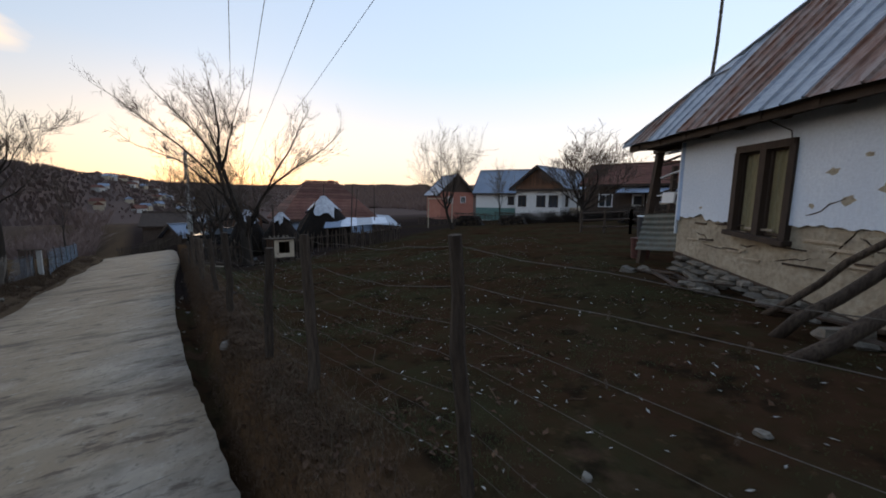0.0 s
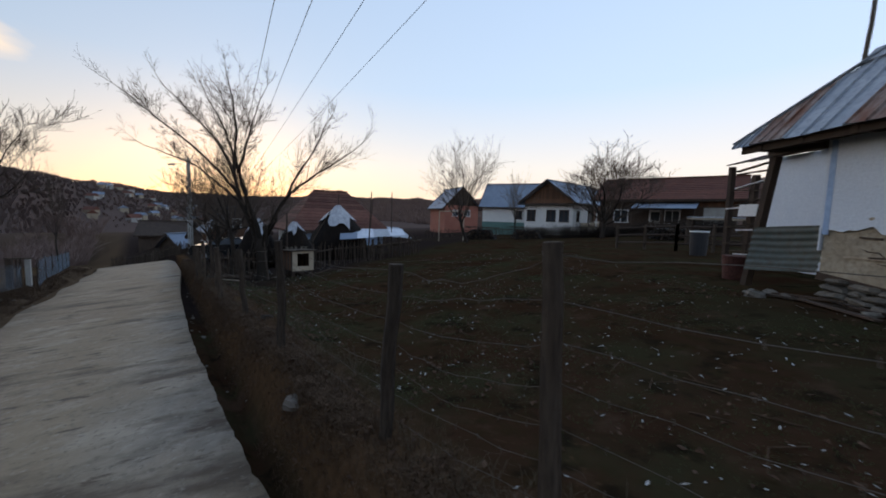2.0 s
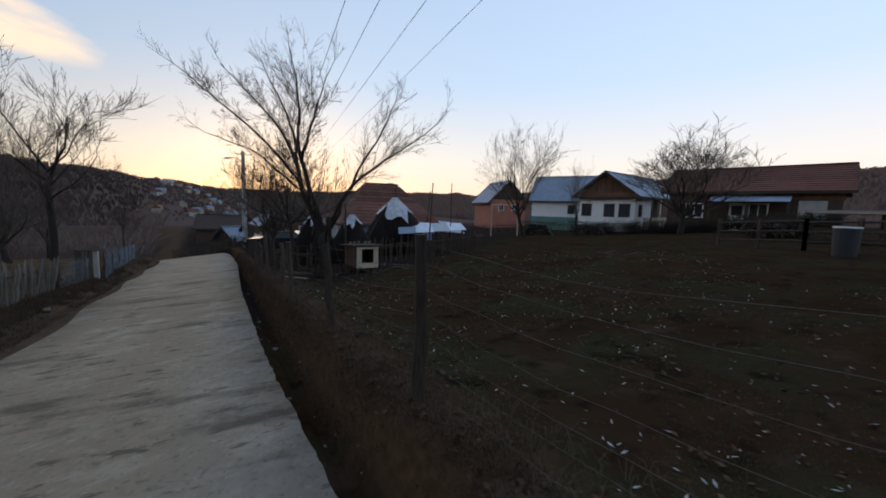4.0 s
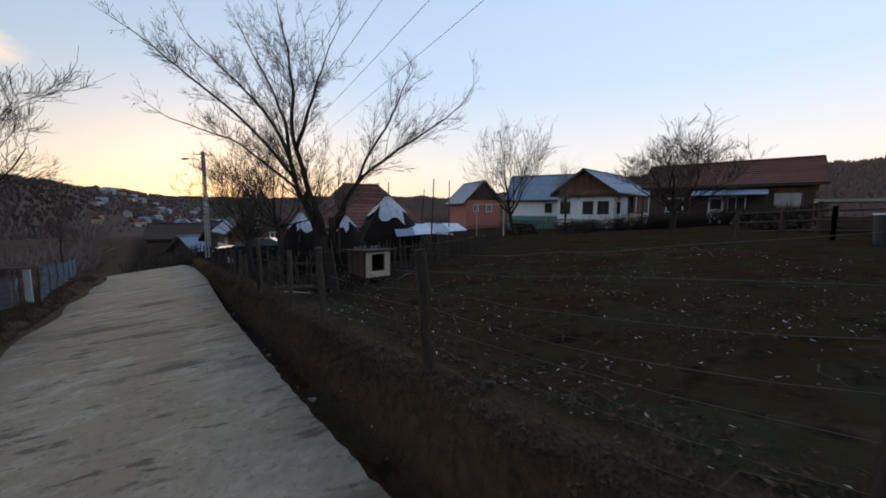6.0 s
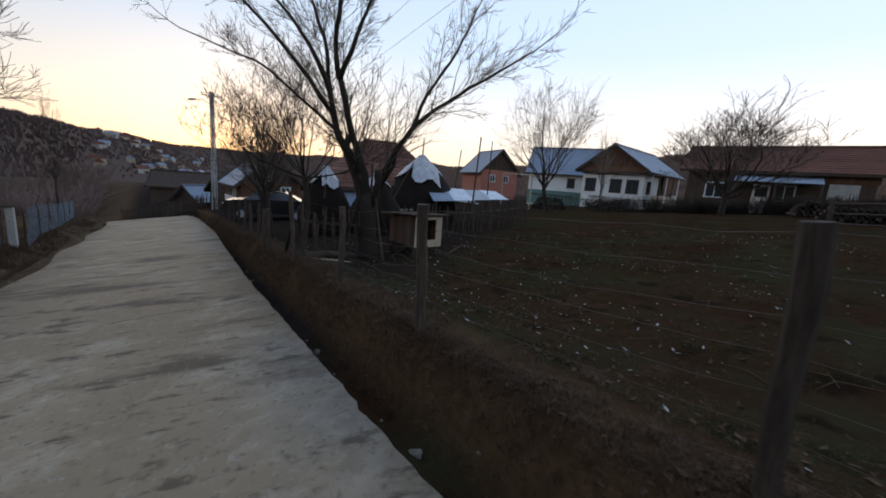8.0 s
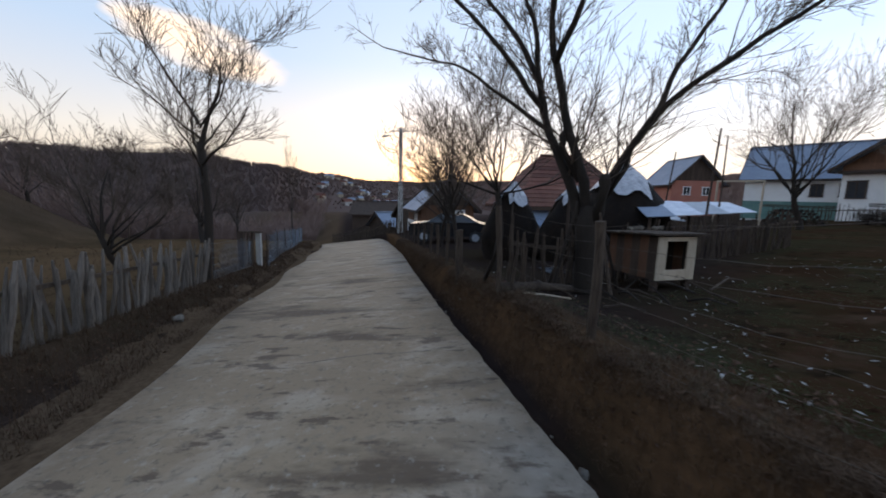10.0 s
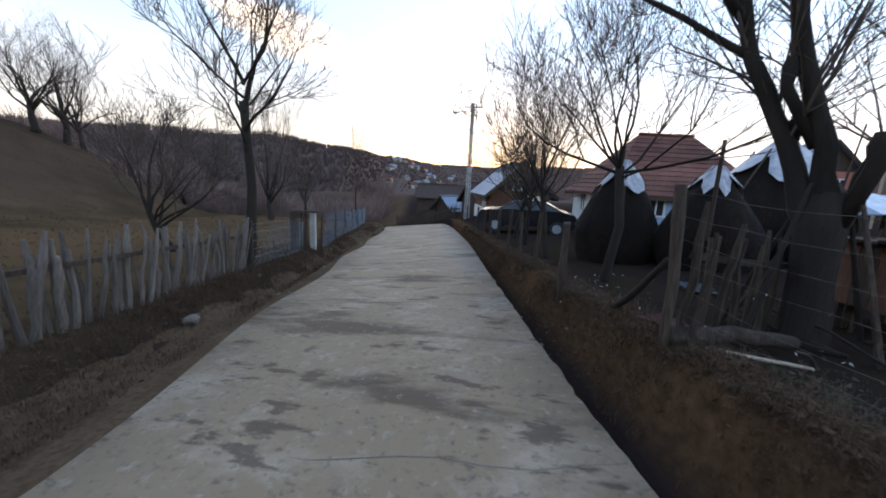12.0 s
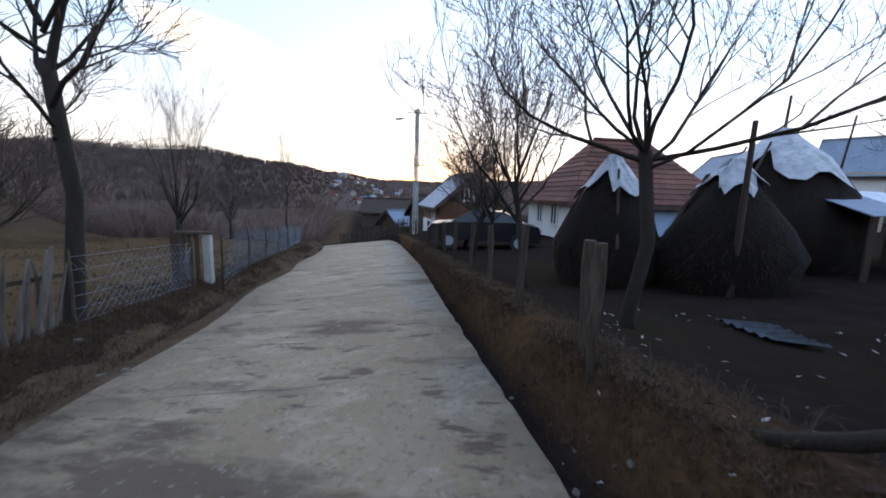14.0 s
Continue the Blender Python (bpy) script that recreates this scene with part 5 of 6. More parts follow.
window(wing, mw, 3.2, -3.31, 3.0, 0.9, 1.2, "front", M_DARKWOOD)
pink, mp_ = house("house", "small pink house with a dark boarded gable and sheet roof", (0.9, 73.3), 110, 8, 6.6, 5.0, 3.3, (M_PINK, M_PINK, M_PINK, M_PINK), M_BLUEROOF, over=0.6, gable=M_DARKWOOD)
window(pink, mp_, -4.01, -1.2, 3.6, 0.9, 1.1, "left")
window(pink, mp_, -4.01, 1.3, 3.6, 0.9, 1.1, "left")

# long barn
barn, mb = house("barn", "long dark wooden barn house with a faded red tile roof", (21.7, 39.5), -40, 11.4, 6.6, 3.75, 1.95, (M_DARKWOOD, M_DARKWOOD, M_DARKWOOD, M_DARKWOOD), M_OLDTILE, over=0.6, category="barn", gable=M_DARKWOOD, courses=12)
window(barn, mb, -3.6, -3.32, 1.75, 1.3, 1.25)
window(barn, mb, 0.9, -3.32, 1.75, 1.2, 1.25)
door(barn, mb, -0.5, -3.34, 1.25, 1.1, 2.3, M_WHITEPAINT)
part("plastered_panel", Build().box((1.6, 0.06, 1.5), mb @ pose(4.1, -3.32, 1.9)), M_CONCPOST, barn)
part("awning", Build().slab([mb @ Vector(p) for p in ((-2.3, -5.2, 2.55), (2.9, -5.2, 2.55), (2.9, -3.3, 3.1), (-2.3, -3.3, 3.1))], 0.05), M_BLUEROOF, barn, "blue-grey sheet awning over the door")
for px in (-2.2, 0.3, 2.8):
    part("awning_post", Build().beam(mb @ Vector((px, -5.1, -0.2)), mb @ Vector((px, -5.1, 2.55)), 0.12, 0.12, Vector((1, 0, 0))), M_DARKWOOD, barn)
for k in range(26):
    px = -5.5 + 11.0 * k / 25
    part("board", Build().beam(mb @ Vector((px, -3.33, 0.1)), mb @ Vector((px, -3.33, 0.95)), 0.4, 0.04, mb.to_3x3() @ Vector((0, -1, 0))), M_DARKWOOD, barn)
for k in range(9):
    px = 3.1 + 0.32 * k
    part("board", Build().beam(mb @ Vector((px, -3.34, 2.7)), mb @ Vector((px, -3.34, 3.7)), 0.3, 0.04, mb.to_3x3() @ Vector((0, -1, 0))), M_BROWNBOARD, barn)

# timber house and shed beside the road ahead
tim, mt_ = house("house", "dark red-brown timber house with a white base and sheet roof", (-21.6, 37.6), -49, 5.4, 4.4, 2.3, 1.9, (M_BROWNBOARD, M_BROWNBOARD, M_DARKWOOD, M_BROWNBOARD), M_BLUEROOF, over=0.5, gable=M_DARKWOOD)
part("white_base", Build().box((0.06, 4.42, 1.1), mt_ @ pose(2.73, 0, 0.35)), M_WHITE, tim)
part("white_base", Build().box((5.42, 0.06, 1.1), mt_ @ pose(0, -2.23, 0.35)), M_WHITE, tim)
turned = mt_ @ Matrix.Rotation(math.pi, 4, "Z")
window(tim, turned, -2.79, 0.3, 2.75, 0.6, 0.8, "left")
window(tim, turned, -2.73, -1.0, 1.5, 0.7, 0.8, "left")
window(tim, mt_, 0.9, -2.23, 1.45, 0.8, 0.8)
house("shed", "small grey shed with a pale blue sheet roof", (-32.6, 47.0), 70, 4.0, 3.4, 1.9, 1.3, (M_DARKWOOD,) * 4, M_BLUEROOF, category="shed", gable=M_DARKWOOD)
house("shed", "low dark wooden shed behind the roadside trees", (-26.6, 44.5), 55, 5.0, 4.4, 2.2, 1.6, (M_DARKWOOD,) * 4, M_DARKWOOD, category="shed", gable=M_DARKWOOD)
house("house", "distant brown-roofed house below the crest of the road", (-42.5, 58), 25, 6.5, 5, 2.0, 1.7, (M_DARKWOOD,) * 4, M_DARKWOOD, gable=M_DARKWOOD)
VIL = random.Random(31)
for k in range(34):
    az, r = radians(VIL.uniform(31, 43)), VIL.uniform(420, 800)
    X, Y = -math.sin(az) * r, math.cos(az) * r
    zz = gz(X, Y)
    ob = thing("house", "distant village house on the far hillside", "house", "village across the valley", at=(X, Y, zz))
    yaw = VIL.uniform(0, 180)
    q = Matrix.Translation((X, Y, zz)) @ Matrix.Rotation(radians(yaw), 4, "Z")
    part("wall", Build().box((9, 7, 5), q @ pose(0, 0, 1.6)), M_CLAY if k % 3 else M_CONCPOST, ob)
    b = Build()
    b.add([q @ Vector(p) for p in ((-5, -4, 4.05), (5, -4, 4.05), (5, 4, 4.05), (-5, 4, 4.05), (-5, 0, 7), (5, 0, 7))], [(0, 1, 5, 4), (2, 3, 4, 5), (0, 4, 3), (1, 2, 5), (0, 3, 2, 1)])
    part("roof", b, M_OLDTILE if k % 2 else M_BLUEROOF, ob)

# ---- haystacks ----


def haystack(label, x, y, r, top, seed, cap=0.42, pole=0.5, sticks=4):
    rnd = random.Random(seed)
    z = gz(x, y)
    h = top - z
    ob = thing("haystack", label, "haystack", "haystacks", at=(x, y, z))
    prof = [(0.0, 0.86), (0.12, 0.98), (0.3, 1.0), (0.5, 0.82), (0.68, 0.6), (0.84, 0.36), (0.95, 0.16), (1.0, 0.04)]
    n = 26
    b = Build()
    for i, (f, q) in enumerate(prof):
        for j in range(n):
            a = 6.283 * j / n
            k = r * q * (1 + 0.12 * noise.noise((math.cos(a) * 1.5, math.sin(a) * 1.5, f * 4 + seed)) + rnd.uniform(-0.035, 0.035))
            b.v.append((x + k * math.cos(a), y + k * math.sin(a), z + h * f - (0.1 if i == 0 else 0) + rnd.uniform(-0.03, 0.03)))
    for i in range(len(prof) - 1):
        for j in range(n):
            b.f.append((i * n + j, i * n + (j + 1) % n, (i + 1) * n + (j + 1) % n, (i + 1) * n + j))
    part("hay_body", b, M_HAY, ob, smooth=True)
    b = Build()
    for i in range(1800):
        f = rnd.uniform(0, 0.98)
        q = np.interp(f, [p[0] for p in prof], [p[1] for p in prof]) * r
        a = rnd.uniform(0, 6.283)
        p = Vector((x + q * math.cos(a), y + q * math.sin(a), z + h * f))
        d = Vector((math.cos(a + rnd.uniform(-1, 1)) * 0.6, math.sin(a + rnd.uniform(-1, 1)) * 0.6, -rnd.uniform(0.3, 1.2))).normalized() * rnd.uniform(0.08, 0.22)
        s = Vector((-math.sin(a), math.cos(a), 0)) * 0.006
        b.add([p - s, p + s, p + d], [(0, 1, 2)])
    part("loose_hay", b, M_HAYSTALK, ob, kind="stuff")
    if cap:
        b = Build()
        rings = [(1.03, 0.05), (0.95, 0.2), (0.84, 0.45), (1 - cap, 0.62)]
        m = 30
        for i, (f, q) in enumerate(rings):
            for j in range(m):
                a = 6.283 * j / m
                drop = (0.07 * math.sin(a * 3 + seed) + 0.05 * math.sin(a * 7 + seed * 2) + rnd.uniform(-0.05, 0.05)) * i / 3
                q2 = np.interp(f + drop, [p[0] for p in prof], [p[1] for p in prof]) * r * 1.05 + 0.05 + rnd.uniform(-0.03, 0.03)
                b.v.append((x + q2 * math.cos(a), y + q2 * math.sin(a), z + h * (f + drop) + 0.03))
        for i in range(3):
            for j in range(m):
                b.f.append((i * m + j, i * m + (j + 1) % m, (i + 1) * m + (j + 1) % m, (i + 1) * m + j))
        b.f.append(tuple(range(m)))
        part("cover", b, M_TARP, ob, "torn white plastic sheet cover", smooth=False)
    if pole:
        b = Build()
        b.tube([(x, y, z + h * 0.9), (x + 0.03, y, z + h + pole)], [0.035, 0.025], 7)
        part("pole", b, M_DARKWOOD, ob)
    for k in range(sticks):
        a = rnd.uniform(0, 6.283)
        b = Build()
        b.tube([(x + r * 1.0 * math.cos(a), y + r * 1.0 * math.sin(a), z + h * rnd.uniform(0.1, 0.4)), (x + 0.35 * r * math.cos(a + 0.1), y + 0.35 * r * math.sin(a + 0.1), z + h * 0.92)], [0.03, 0.022], 6)
        part("weight_stick", b, M_POST, ob)


haystack("dark conical haystack topped with a white plastic sheet", -10.6, 20.0, 0.98, 0.85, 1, 0.22, 0.0, 3)
haystack("broad dark haystack with a tattered white sheet over its top", -7.4, 22.9, 1.7, 1.65, 2, 0.3, 0.8, 5)
haystack("low dark haystack with poles leaning on it", -8.75, 19.9, 1.02, 0.75, 3, 0.17, 0.0, 4)

# ---- things in the yard ----


def doghouse():
    o, ang = Vector((-6.95, 15.61, -0.94)), 40.0
    ob = thing("doghouse", "wooden doghouse with pale front boards and a flat plank roof", "doghouse", at=o)
    m = Matrix.Translation(o + Z * 0.1) @ Matrix.Rotation(radians(ang), 4, "Z")
    # front at -y
    w, d, h = 0.78, 1.1, 0.72
    for x in (-w / 2 + 0.02, w / 2 - 0.02):
        for k in range(6):
            part("side_board", Build().box((0.03, d / 6 - 0.006, h), m @ pose(x, -d / 2 + d * (k + 0.5) / 6, h / 2)), M_BROWNBOARD if k % 2 else M_DARKWOOD, ob)
    part("back_board", Build().box((w - 0.08, 0.03, h), m @ pose(0, d / 2, h / 2)), M_DARKWOOD, ob)
    part("floor_board", Build().box((w - 0.08, d - 0.04, 0.03), m @ pose(0, 0, 0.03)), M_DARKWOOD, ob)
    for x, sw in ((-w / 2 + 0.09, 0.18), (w / 2 - 0.09, 0.18)):
        part("front_board", Build().box((sw, 0.03, h), m @ pose(x, -d / 2 - 0.02, h / 2), 0.004), M_PALEBOARD, ob)
    part("front_board", Build().box((w - 0.36, 0.03, 0.17), m @ pose(0, -d / 2 - 0.02, 0.085)), M_PALEBOARD, ob)
    part("front_board", Build().box((w - 0.36, 0.03, 0.07), m @ pose(0, -d / 2 - 0.02, h - 0.035)), M_PALEBOARD, ob)
    for k in range(7):
        part("roof_plank", Build().box((1.06, 0.19, 0.03), m @ pose(0.0, -d / 2 - 0.02 + k * 0.2, h + 0.045 - 0.012 * k + 0.005 * (k % 2), 0, 0, (k % 3 - 1) * 1.5)), M_POST, ob)
    for k in range(5):
        part("roof_stone", lump(k, (0.1, 0.08, 0.07), m @ pose(-0.35 + 0.18 * k, 0.1 + 0.07 * (k % 3), h + 0.08)), M_STONE, ob)
    for x, y in ((-w / 2 + 0.06, -d / 2 + 0.06), (w / 2 - 0.06, -d / 2 + 0.06), (-w / 2 + 0.06, d / 2 - 0.06), (w / 2 - 0.06, d / 2 - 0.06)):
        part("foot", Build().box((0.09, 0.09, 0.5), m @ pose(x, y, -0.22)), M_DARKWOOD, ob)


doghouse()


def lean_to():
    z = -0.95
    ob = thing("poultry_shelter", "low shelter roofed with blue-grey and white sheets behind the palings", "shelter", at=(-5.2, 21.6, z))
    for k, mt in enumerate((M_BLUEROOF, M_SHEET, M_TIN, M_SHEET)):
        x0, x1 = -6.7 + k * 0.78, -6.7 + (k + 1) * 0.8
        y0 = 20.6 + k * 0.6
        part("roof_sheet", Build().slab([(x0, y0, -0.02 + 0.05 * k), (x1, y0 + 0.5, 0.02 + 0.05 * k), (x1 - 0.4, y0 + 2.2, 0.45), (x0 - 0.4, y0 + 1.8, 0.42 + 0.04 * (k % 2))], 0.02), mt, ob)
    for x, y in ((-6.6, 20.8), (-5.2, 21.9), (-3.8, 23.0), (-6.9, 22.3), (-5.2, 23.6)):
        part("post", Build().beam((x, y, gz(x, y) - 0.1), (x, y, -0.03), 0.08, 0.08, Vector((1, 0, 0))), M_DARKWOOD, ob)


lean_to()
for x, y, h, r, dx in ((-5.26, 20.8, 3.5, 0.035, 0.15), (-8.75, 19.0, 2.6, 0.05, 0.0), (-6.0, 24.5, 3.4, 0.03, 0.3), (-4.4, 23.4, 3.6, 0.03, 0.0)):
    b = Build()
    b.tube([(x, y, gz(x, y) - 0.1), (x + dx * 0.5, y, gz(x, y) + h * 0.5), (x + dx, y, gz(x, y) + h)], [r, r * 0.9, r * 0.7], 7)
    whole("pole", b, M_DARKWOOD, "thin upright wooden stake beside the haystacks", "pole", "stakes")


def goal():
    ob = thing("goal_frame", "pale wooden goal frame standing at the far side", "frame", at=(-0.4, 38, gz(-0.4, 38)))
    for x in (-1.65, 0.76):
        part("upright", Build().beam((x, 38, gz(x, 38) - 0.1), (x, 38, 1.75), 0.1, 0.1, Vector((1, 0, 0))), M_PALEBOARD, ob)
    part("crossbar", Build().beam((-1.7, 38, 1.78), (0.81, 38, 1.82), 0.1, 0.1), M_PALEBOARD, ob)


goal()
paling_fence("dark paling fence before the farmhouse and barn", [(2.5, 42.5), (8.0, 39.5), (13.0, 35.8), (17.0, 32.5), (20.5, 29.0)], 0.16, 1.3, 9, 0.03, 2)
paling_fence("green and grey board fence beside the white wing", [(-3.5, 50.5), (2.4, 47.5)], 0.2, 1.2, 10, 0.03, 2)


def shrub(x, y, w, h, seed):
    """Leafless bush: a clump of thin dark stems."""
    rnd = random.Random(seed)
    b = Build()
    z = gz(x, y)
    for _ in range(70):
        a, q = rnd.uniform(0, 6.283), rnd.random() ** 0.5 * w * 0.35
        p = Vector((x + math.cos(a) * q, y + math.sin(a) * q, z - 0.05))
        tip = p + Vector((math.cos(a) * rnd.uniform(0, 0.5) * w, math.sin(a) * rnd.uniform(0, 0.5) * w, h * rnd.uniform(0.5, 1.0)))
        m = p.lerp(tip, 0.5) + Vector((rnd.uniform(-1, 1), rnd.uniform(-1, 1), 0)) * 0.1
        b.tube([p, m, tip], [0.014, 0.011, 0.005], 3, cap=False)
        for _ in range(3):
            b.tube([m.lerp(tip, rnd.random()), tip + Vector((rnd.uniform(-1, 1), rnd.uniform(-1, 1), rnd.uniform(-0.8, 0.3))) * 0.35], [0.008, 0.004], 3, cap=False)
    return whole("shrub", b, M_BARK, "dark leafless bush growing along the far yard fence", "shrub", "fence shrubs")


SH = random.Random(19)
for k in range(30):
    t = k / 29
    X, Y = mix(6.5, 19.5, t) + SH.uniform(-0.5, 0.5), mix(39.3, 29.0, t) + SH.uniform(-0.9, 0.6)
    shrub(X, Y, SH.uniform(1.0, 1.7), SH.uniform(0.8, 1.45), 300 + k)


def wood_pile(label, x, y, w, h, yaw, seed):
    rnd = random.Random(seed)
    z = gz(x, y)
    ob = thing("wood_pile", label, "wood pile", "wood piles", at=(x, y, z))
    m = Matrix.Translation((x, y, z)) @ Matrix.Rotation(radians(yaw), 4, "Z")
    rows = int(h / 0.17)
    for r_ in range(rows):
        n = int(w / 0.24) - r_
        for i in range(max(1, n)):
            cx = -w / 2 + 0.24 * (i + 0.5 + r_ * 0.5)
            rr = rnd.uniform(0.07, 0.11)
            b = Build()
            dy = rnd.uniform(-0.15, 0.15)
            b.tube([m @ Vector((cx, -0.6 + dy, 0.09 + r_ * 0.17)), m @ Vector((cx + rnd.uniform(-0.05, 0.05), 0.6 + dy, 0.09 + r_ * 0.17))], [rr, rr], 7)
            part("log", b, M_POST if rnd.random() < 0.35 else M_BARK, ob)
    for k in range(4):
        a = rnd.uniform(-0.5, 0.5)
        part("plank", Build().beam(m @ Vector((-w * 0.55, a, h + 0.05 * k)), m @ Vector((w * 0.55, a + 0.2, h + 0.05 * k + rnd.uniform(-0.1, 0.1))), 0.16, 0.03), M_POST, ob)


wood_pile("heap of dark logs and planks before the white farmhouse", 2.6, 38.5, 3.2, 1.15, -20, 1)
wood_pile("heap of dark logs and planks beside the small tree", 6.6, 36.0, 3.0, 1.0, -25, 2)
wood_pile("stack of weathered logs and boards near the barn", 12.6, 23.5, 3.0, 0.8, -40, 3)
wood_pile("stack of weathered logs and boards near the barn", 14.6, 27.5, 2.6, 0.9, -30, 4)


def rack():
    ob = thing("open_shed", "open timber rack with pale top beams and side rails", "rack", at=(12.2, 20.2, gz(12.2, 20.2)))
    c = [(10.9, 20.0), (12.6, 18.6), (13.8, 20.0), (12.1, 21.4)]
    for x, y in c:
        part("post", Build().beam((x, y, gz(x, y) - 0.1), (x, y, 1.55), 0.12, 0.12, Vector((1, 0, 0))), M_POST, ob)
    for i in range(4):
        (ax, ay), (bx, by) = c[i], c[(i + 1) % 4]
        part("beam", Build().beam((ax, ay, 1.58), (bx, by, 1.58), 0.13, 0.08), M_PALEBOARD, ob)
        for z in (0.45, 0.85):
            part("rail", Build().beam((ax, ay, z), (bx, by, z + 0.05), 0.04, 0.1), M_DARKWOOD, ob)
    part("roof_sheet", Build().slab([(10.8, 20.0, 1.66), (12.6, 18.5, 1.66), (13.9, 20.0, 1.7), (12.1, 21.5, 1.7)], 0.03), M_TIN, ob)


rack()
for x0, y0, x1, y1 in ((8.6, 17.2, 10.6, 15.6), (7.2, 19.6, 8.6, 17.2)):
    ob = thing("rail_fence", "grey pole fence around the far corner of the yard", "fence", "pole fences", at=(x0, y0, gz(x0, y0)))
    for t in (0, 0.5, 1):
        x, y = mix(x0, x1, t), mix(y0, y1, t)
        part("post", Build().beam((x, y, gz(x, y) - 0.1), (x, y, gz(x, y) + 1.15), 0.1, 0.1, Vector((1, 0, 0))), M_POST, ob)
    for h in (0.3, 0.65, 1.0):
        part("rail", Build().tube([(x0, y0, gz(x0, y0) + h), (x1, y1, gz(x1, y1) + h + 0.05)], [0.04, 0.035], 7), M_DARKWOOD, ob)

# ---- street ----


def utility_pole():
    x, y, top = -23.6, 34.4, 5.7
    z = gz(x, y)
    ob = thing("utility_pole", "tall concrete lattice utility pole with a small street lamp", "pole", at=(x, y, z))
    b = Build()
    for dx, dy in ((-1, -1), (1, -1), (1, 1), (-1, 1)):
        b.beam((x + dx * 0.13, y + dy * 0.13, z - 0.2), (x + dx * 0.07, y + dy * 0.07, top), 0.06, 0.06, Vector((1, 0, 0)))
    n = 14
    for i in range(n + 1):
        f = i / n
        k = mix(0.26, 0.14, f)
        b.box((k, k, 0.07), pose(x, y, mix(z, top, f)))
    part("lattice_mast", b, M_CONCPOST, ob)
    part("cross_arm", Build().beam((x - 0.6, y - 0.3, top - 0.25), (x + 0.6, y + 0.3, top - 0.25), 0.07, 0.07), M_CONCPOST, ob)
    b = Build()
    b.tube([(x, y, top - 0.9), (x - 0.5, y - 0.2, top - 0.55), (x - 0.95, y - 0.4, top - 0.6)], [0.025, 0.025, 0.02], 6)
    arm = part("lamp_arm", b, M_WIRE, ob)
    b = Build()
    b.tube([(x - 0.85, y - 0.36, top - 0.6), (x - 1.1, y - 0.47, top - 0.64), (x - 1.35, y - 0.58, top - 0.68)], [0.05, 0.1, 0.05], 8)
    part("lamp_head", b, M_CONCPOST, arm)
    for k in range(4):
        f = -1 + 2 * k / 3
        part("insulator", Build().tube([(x + 0.55 * f, y + 0.27 * f, top - 0.2), (x + 0.55 * f, y + 0.27 * f, top - 0.03)], [0.035, 0.025], 8), M_WHITEPAINT, ob)


utility_pole()
for off, up_ in ((2.15, 0.0), (1.3, -0.02), (0.62, 0.05), (0.1, 0.1)):
    ax, ay = 0.87 * off, 0.492 * off
    A, B = Vector((ax - 0.492 * 42, ay + 0.87 * 42, 5.0 + up_)), Vector((ax + 0.492 * 26, ay - 0.87 * 26, 5.3 + up_))
    b = Build()
    b.tube([A.lerp(B, i / 30) - Z * 0.4 * 4 * (i / 30) * (1 - i / 30) for i in range(31)], [0.006] * 31, 4)
    whole("power_line", b, M_CABLE, "thin dark overhead power line crossing the sky", "cable", "power lines")


def car(x, y, yaw, mat, label):
    z = gz(x, y)
    ob = thing("car", label, "car", at=(x, y, z))
    m = Matrix.Translation((x, y, z)) @ Matrix.Rotation(radians(yaw), 4, "Z")
    prof = [(-2.05, 0.35), (-2.1, 0.75), (-1.95, 0.95), (-1.2, 1.02), (-0.55, 1.42), (0.7, 1.45), (1.45, 1.05), (2.0, 0.92), (2.1, 0.6), (2.05, 0.35)]
    b = Build()
    n = len(prof)
    for px, sx in ((-0.84, 1), (0.84, 1)):
        for u, v in prof:
            inn = 0.82 if v > 1.1 else 1.0
            b.v.append(tuple(m @ Vector((u, px * inn, v))))
    b.f.append(tuple(range(n - 1, -1, -1)))
    b.f.append(tuple(range(n, 2 * n)))
    for i in range(n):
        j = (i + 1) % n
        b.f.append((i, j, n + j, n + i))
    part("body", b, mat, ob)
    for sy in (-1, 1):
        b = Build()
        b.slab([m @ Vector((u, sy * (0.86 if v < 1.1 else 0.71), v)) for u, v in ((-1.1, 1.03), (-0.52, 1.38), (0.65, 1.4), (1.3, 1.06))], 0.01, m.to_3x3() @ Vector((0, sy, 0)))
        part("side_window", b, M_GLASS, ob)
        for ux in (-1.3, 1.3):
            w = part("wheel", Build().tube([m @ Vector((ux, sy * 0.7, 0.32)), m @ Vector((ux, sy * 0.88, 0.32))], [0.32, 0.32], 18), M_RUBBER, ob)
            part("rim", Build().tube([m @ Vector((ux, sy * 0.88, 0.32)), m @ Vector((ux, sy * 0.895, 0.32))], [0.19, 0.19], 14), M_TIN, w)
    for sx in (-1, 1):
        for sy in (-1, 1):
            part("headlight" if sx < 0 else "tail_light", Build().box((0.06, 0.3, 0.13), m @ pose(sx * 2.07, sy * 0.6, 0.76)), M_WHITEPAINT if sx < 0 else M_PINK, ob)
    part("windscreen", Build().slab([m @ Vector(p) for p in ((-1.21, -0.72, 1.05), (-1.21, 0.72, 1.05), (-0.6, 0.62, 1.4), (-0.6, -0.62, 1.4))], 0.01, m.to_3x3() @ Vector((-1, 0, 0.8))), M_GLASS, ob)


